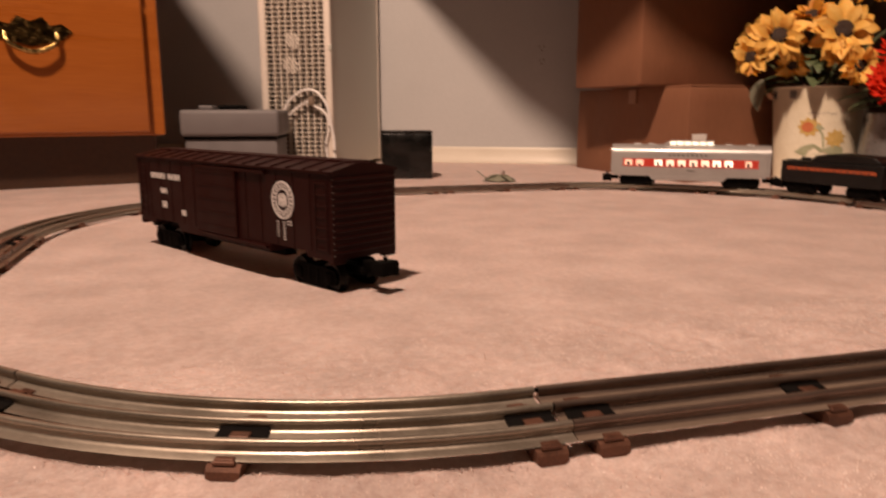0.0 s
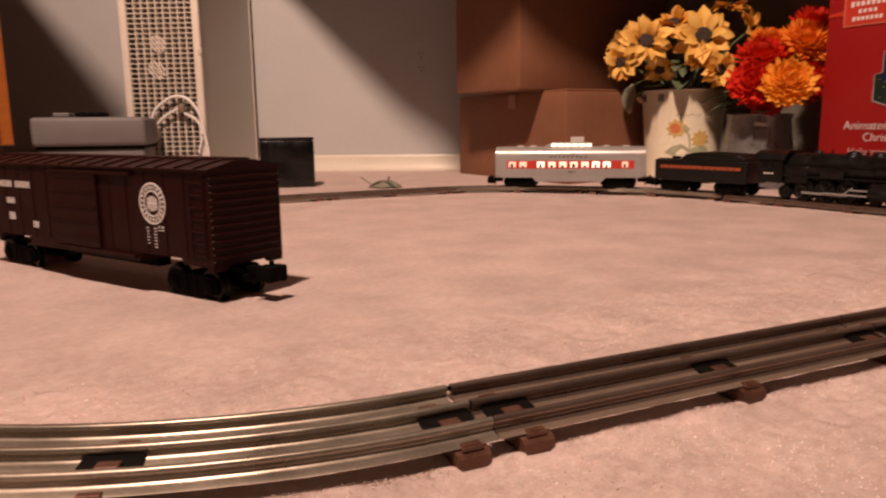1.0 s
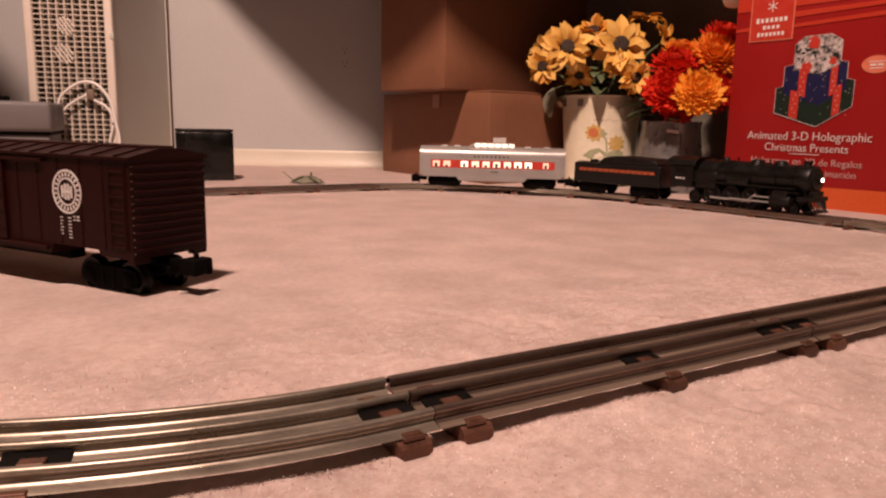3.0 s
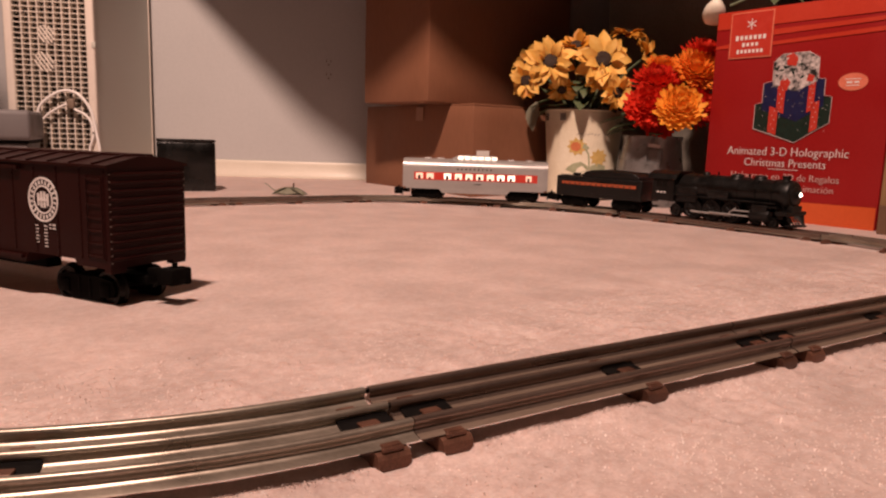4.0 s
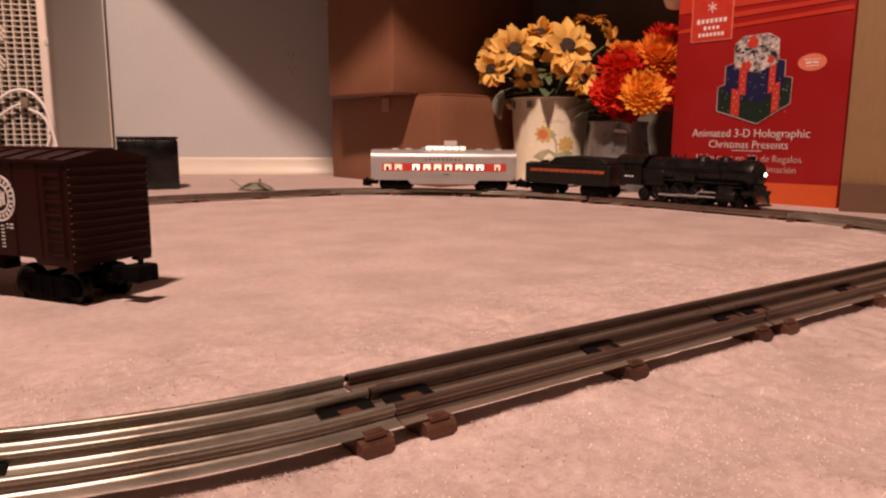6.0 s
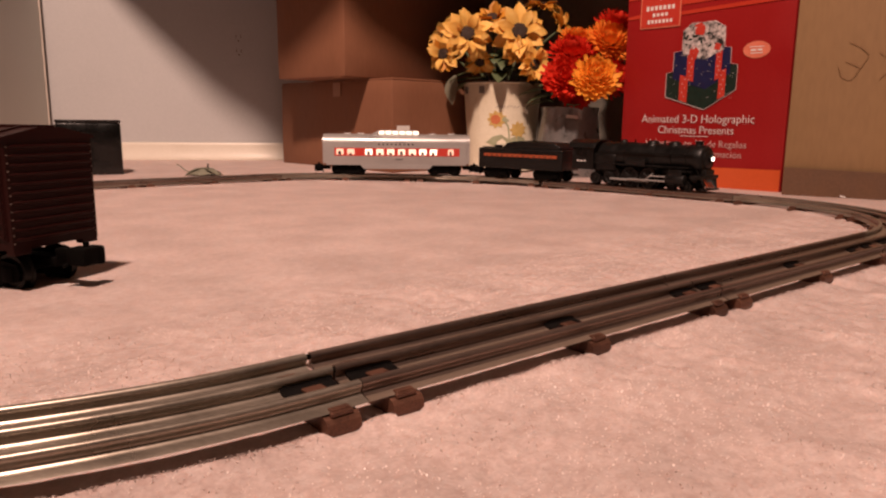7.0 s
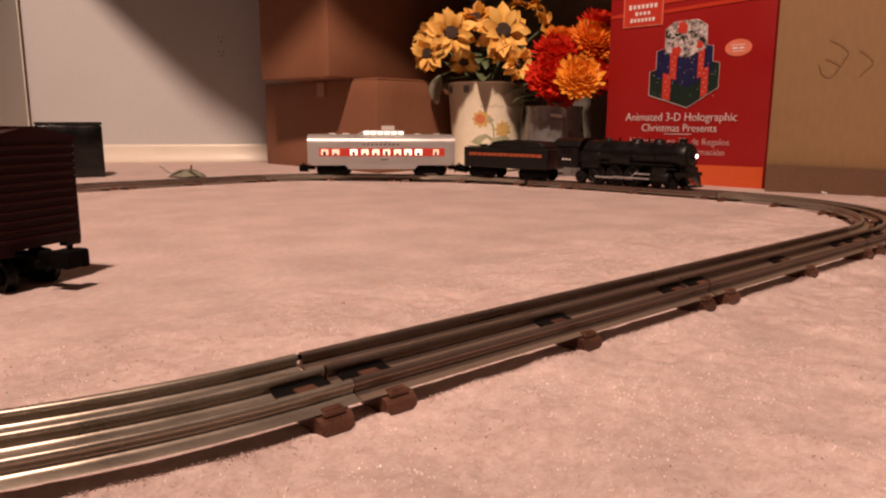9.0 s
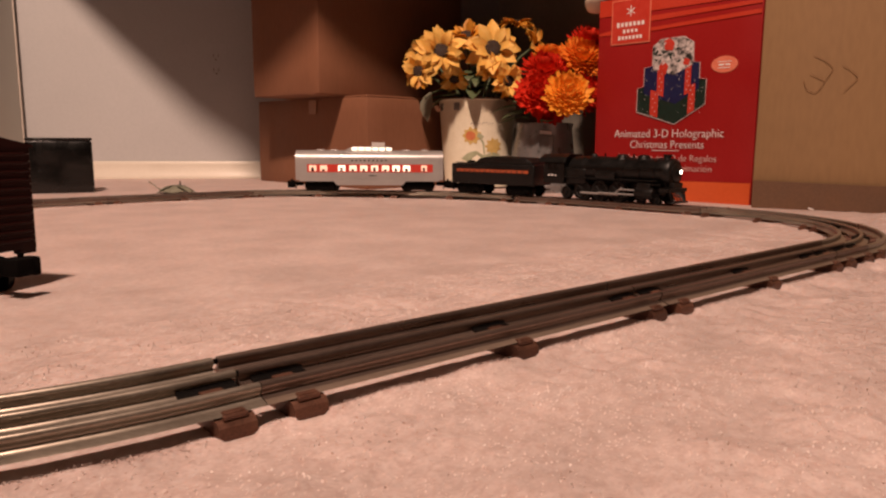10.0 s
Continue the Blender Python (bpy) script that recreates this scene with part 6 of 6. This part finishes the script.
# local x runs leftward along the front, y towards the wall is negative, so the front faces +y
bm = bmesh.new()
box(bm, 0.0, 0.92, -0.44, -0.022, DZ, 0.820, 0.003, 2)
carcass = part("carcass", bm, WOOD, dresser)
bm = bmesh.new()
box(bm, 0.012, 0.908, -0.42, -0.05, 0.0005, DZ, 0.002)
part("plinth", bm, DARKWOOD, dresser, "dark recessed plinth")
for k, (z0, z1) in enumerate(((DZ + 0.006, 0.335), (0.345, 0.570), (0.580, 0.795))):
    bm = bmesh.new()
    box(bm, 0.030, 0.890, -0.024, 0.0, z0, z1, 0.004, 3)
    drawer = part("drawer", bm, WOOD, dresser, smooth=40)
    for x in (0.205, 0.70):
        zc = z1 - (0.074 if k == 0 else 0.060)
        bm = bmesh.new()
        prism(bm, [(x - 0.062, zc + 0.006), (x - 0.046, zc + 0.018), (x - 0.030, zc + 0.014), (x - 0.018, zc + 0.028), (x, zc + 0.020), (x + 0.018, zc + 0.028), (x + 0.030, zc + 0.014), (x + 0.046, zc + 0.018),
                   (x + 0.062, zc + 0.006), (x + 0.044, zc - 0.010), (x + 0.026, zc - 0.014), (x, zc - 0.020), (x - 0.026, zc - 0.014), (x - 0.044, zc - 0.010)], 0.0, 0.0025)
        plate = part("pull_plate", bm, BRASS, drawer, "antique brass back plate")
        bm = bmesh.new()
        tube(bm, bend([(x - 0.038, 0.006, zc + 0.004), (x - 0.034, 0.016, zc - 0.016), (x, 0.020, zc - 0.030), (x + 0.034, 0.016, zc - 0.016), (x + 0.038, 0.006, zc + 0.004)], 6), 0.0042, 8)
        for e in (-1, 1):
            rod(bm, (x + e * 0.038, 0.002, zc + 0.004), (x + e * 0.038, 0.011, zc + 0.004), 0.005, 10)
        part("bail_pull", bm, BRASS, plate, smooth=50)
bm = bmesh.new()
box(bm, -0.015, 0.935, -0.455, 0.012, 0.820, 0.845, 0.006, 3)
part("dresser_top", bm, WOOD, dresser, smooth=40)

# dark grey block, added to fill the dark space behind the flowers
cabinet = base("storage_cabinet", pose(1.180, 0.560, 0, 0, 0, 0), "plain dark grey block added to fill the dark space behind the flowers", "cabinet")
bm = bmesh.new()
box(bm, 0, 0.125, 0, 0.42, 0.03, 0.70, 0.003, 2)
part("body", bm, DARKGREY, cabinet)
bm = bmesh.new()
box(bm, 0.01, 0.12, 0.01, 0.41, 0.0005, 0.03)
part("plinth", bm, BLACK, cabinet)


# ---- carpet pile ----
def fibre_mesh(name, verts, label, mat):
    """Many narrow pointed blades of three triangles each, from an array of five corners a blade."""
    n = len(verts)
    tri = np.array([(0, 1, 3), (0, 3, 2), (2, 3, 4)])
    faces = (tri[None] + 5 * np.arange(n)[:, None, None]).reshape(-1)
    me = bpy.data.meshes.new(name)
    me.vertices.add(5 * n)
    me.vertices.foreach_set("co", verts.reshape(-1))
    me.loops.add(len(faces))
    me.loops.foreach_set("vertex_index", faces.astype(np.int32))
    me.polygons.add(len(faces) // 3)
    me.polygons.foreach_set("loop_start", np.arange(0, len(faces), 3, dtype=np.int32))
    me.update(calc_edges=True)
    me.materials.append(mat)
    return tagged(new(name, me), label, "carpet pile", kind="stuff")


def pile(name, x0, x1, y0, y1, gap, per_tuft, height, width, reach, seed, label, mat, near=0.0222, far=9.0, chance=1.0):
    """Cut-pile tufts on a jittered grid of the given gap; the fibres of a tuft splay round a shared lean that follows the nap."""
    r = np.random.default_rng(seed)
    u, v = np.meshgrid(np.arange(x0, x1, gap), np.arange(y0, y1, gap), indexing="ij")
    u, v = u.ravel() + r.uniform(-0.5, 0.5, u.size) * gap, v.ravel() + r.uniform(-0.5, 0.5, v.size) * gap
    away = loop_distance(u, v)
    clear_ties = np.ones(u.size, bool)
    for ex, ey in TIE_ENDS:
        clear_ties &= (u - ex) ** 2 + (v - ey) ** 2 > 0.0098 ** 2
    keep = clear_ties & (away > near) & (away < far) & (v < W0.y - 0.012 + (u - W0.x) * WD.y / WD.x) & (r.uniform(0, 1, u.size) < chance)
    u, v = u[keep], v[keep]
    lump = value_noise(u + 0.3 * v, v - 0.2 * u, 0.0125, 3)
    lean = 6.0 * value_noise(u, v, 0.09, 8) + 2.2 * value_noise(u, v, 0.017, 9)
    rep_ = lambda a: np.repeat(a, per_tuft)
    n = len(u) * per_tuft
    spread = gap * 0.55
    x, y = rep_(u) + r.normal(0, spread, n), rep_(v) + r.normal(0, spread, n)
    ok = loop_distance(x, y) > near - 0.0006
    x, y, az0, tall = x[ok], y[ok], rep_(lean)[ok], rep_(0.85 + 0.5 * lump + r.uniform(-0.2, 0.3, len(u)))[ok]
    n = len(x)
    az = az0 + r.normal(0, 1.1, n)
    h = height * np.maximum(tall, 0.25) * r.uniform(0.6, 1.25, n)
    l = reach * r.uniform(0.3, 1.3, n)
    w = width * r.uniform(0.55, 1.3, n)
    turn = az + r.uniform(-0.35, 0.35, n) + 1.5708
    c, s_ = np.cos(turn), np.sin(turn)
    dx, dy = np.cos(az), np.sin(az)
    z = carpet_height(x, y)
    z2, z3 = carpet_height(x + 0.35 * l * dx, y + 0.35 * l * dy), carpet_height(x + l * dx, y + l * dy)
    verts = np.empty((n, 5, 3))
    for k, sign in enumerate((-1, 1)):
        verts[:, k] = np.stack([x + sign * w * 0.8 * c, y + sign * w * 0.8 * s_, z - 0.0004], 1)
        verts[:, 2 + k] = np.stack([x + sign * w * c + 0.35 * l * dx, y + sign * w * s_ + 0.35 * l * dy, np.maximum(z, z2) + 0.7 * h], 1)
    verts[:, 4] = np.stack([x + l * dx, y + l * dy, z3 + h], 1)
    return fibre_mesh(name, verts, label, mat)


pile("carpet_fringe", -0.29, 0.62, -0.07, 0.06, 0.0026, 9, 0.0008, 0.00014, 0.0014, 5, "long carpet fibres standing against the toy rails", PILE, 0.0238, 0.0275)
# scattered flat blades whose pale colour stands for sparkle on the pile
pile("painted_glints", -0.30, 0.52, -0.25, 0.13, 0.0036, 2, 0.0004, 0.00022, 0.0010, 4, "glossy carpet fibre tips coloured pale to imitate glints round the track", GLINT, 0.024)
pile("painted_glints", -0.35, 0.75, 0.13, 0.62, 0.014, 2, 0.0003, 0.00024, 0.0012, 6, "glossy carpet fibre tips coloured pale to imitate glints inside the track loop", GLINT, 0.024)
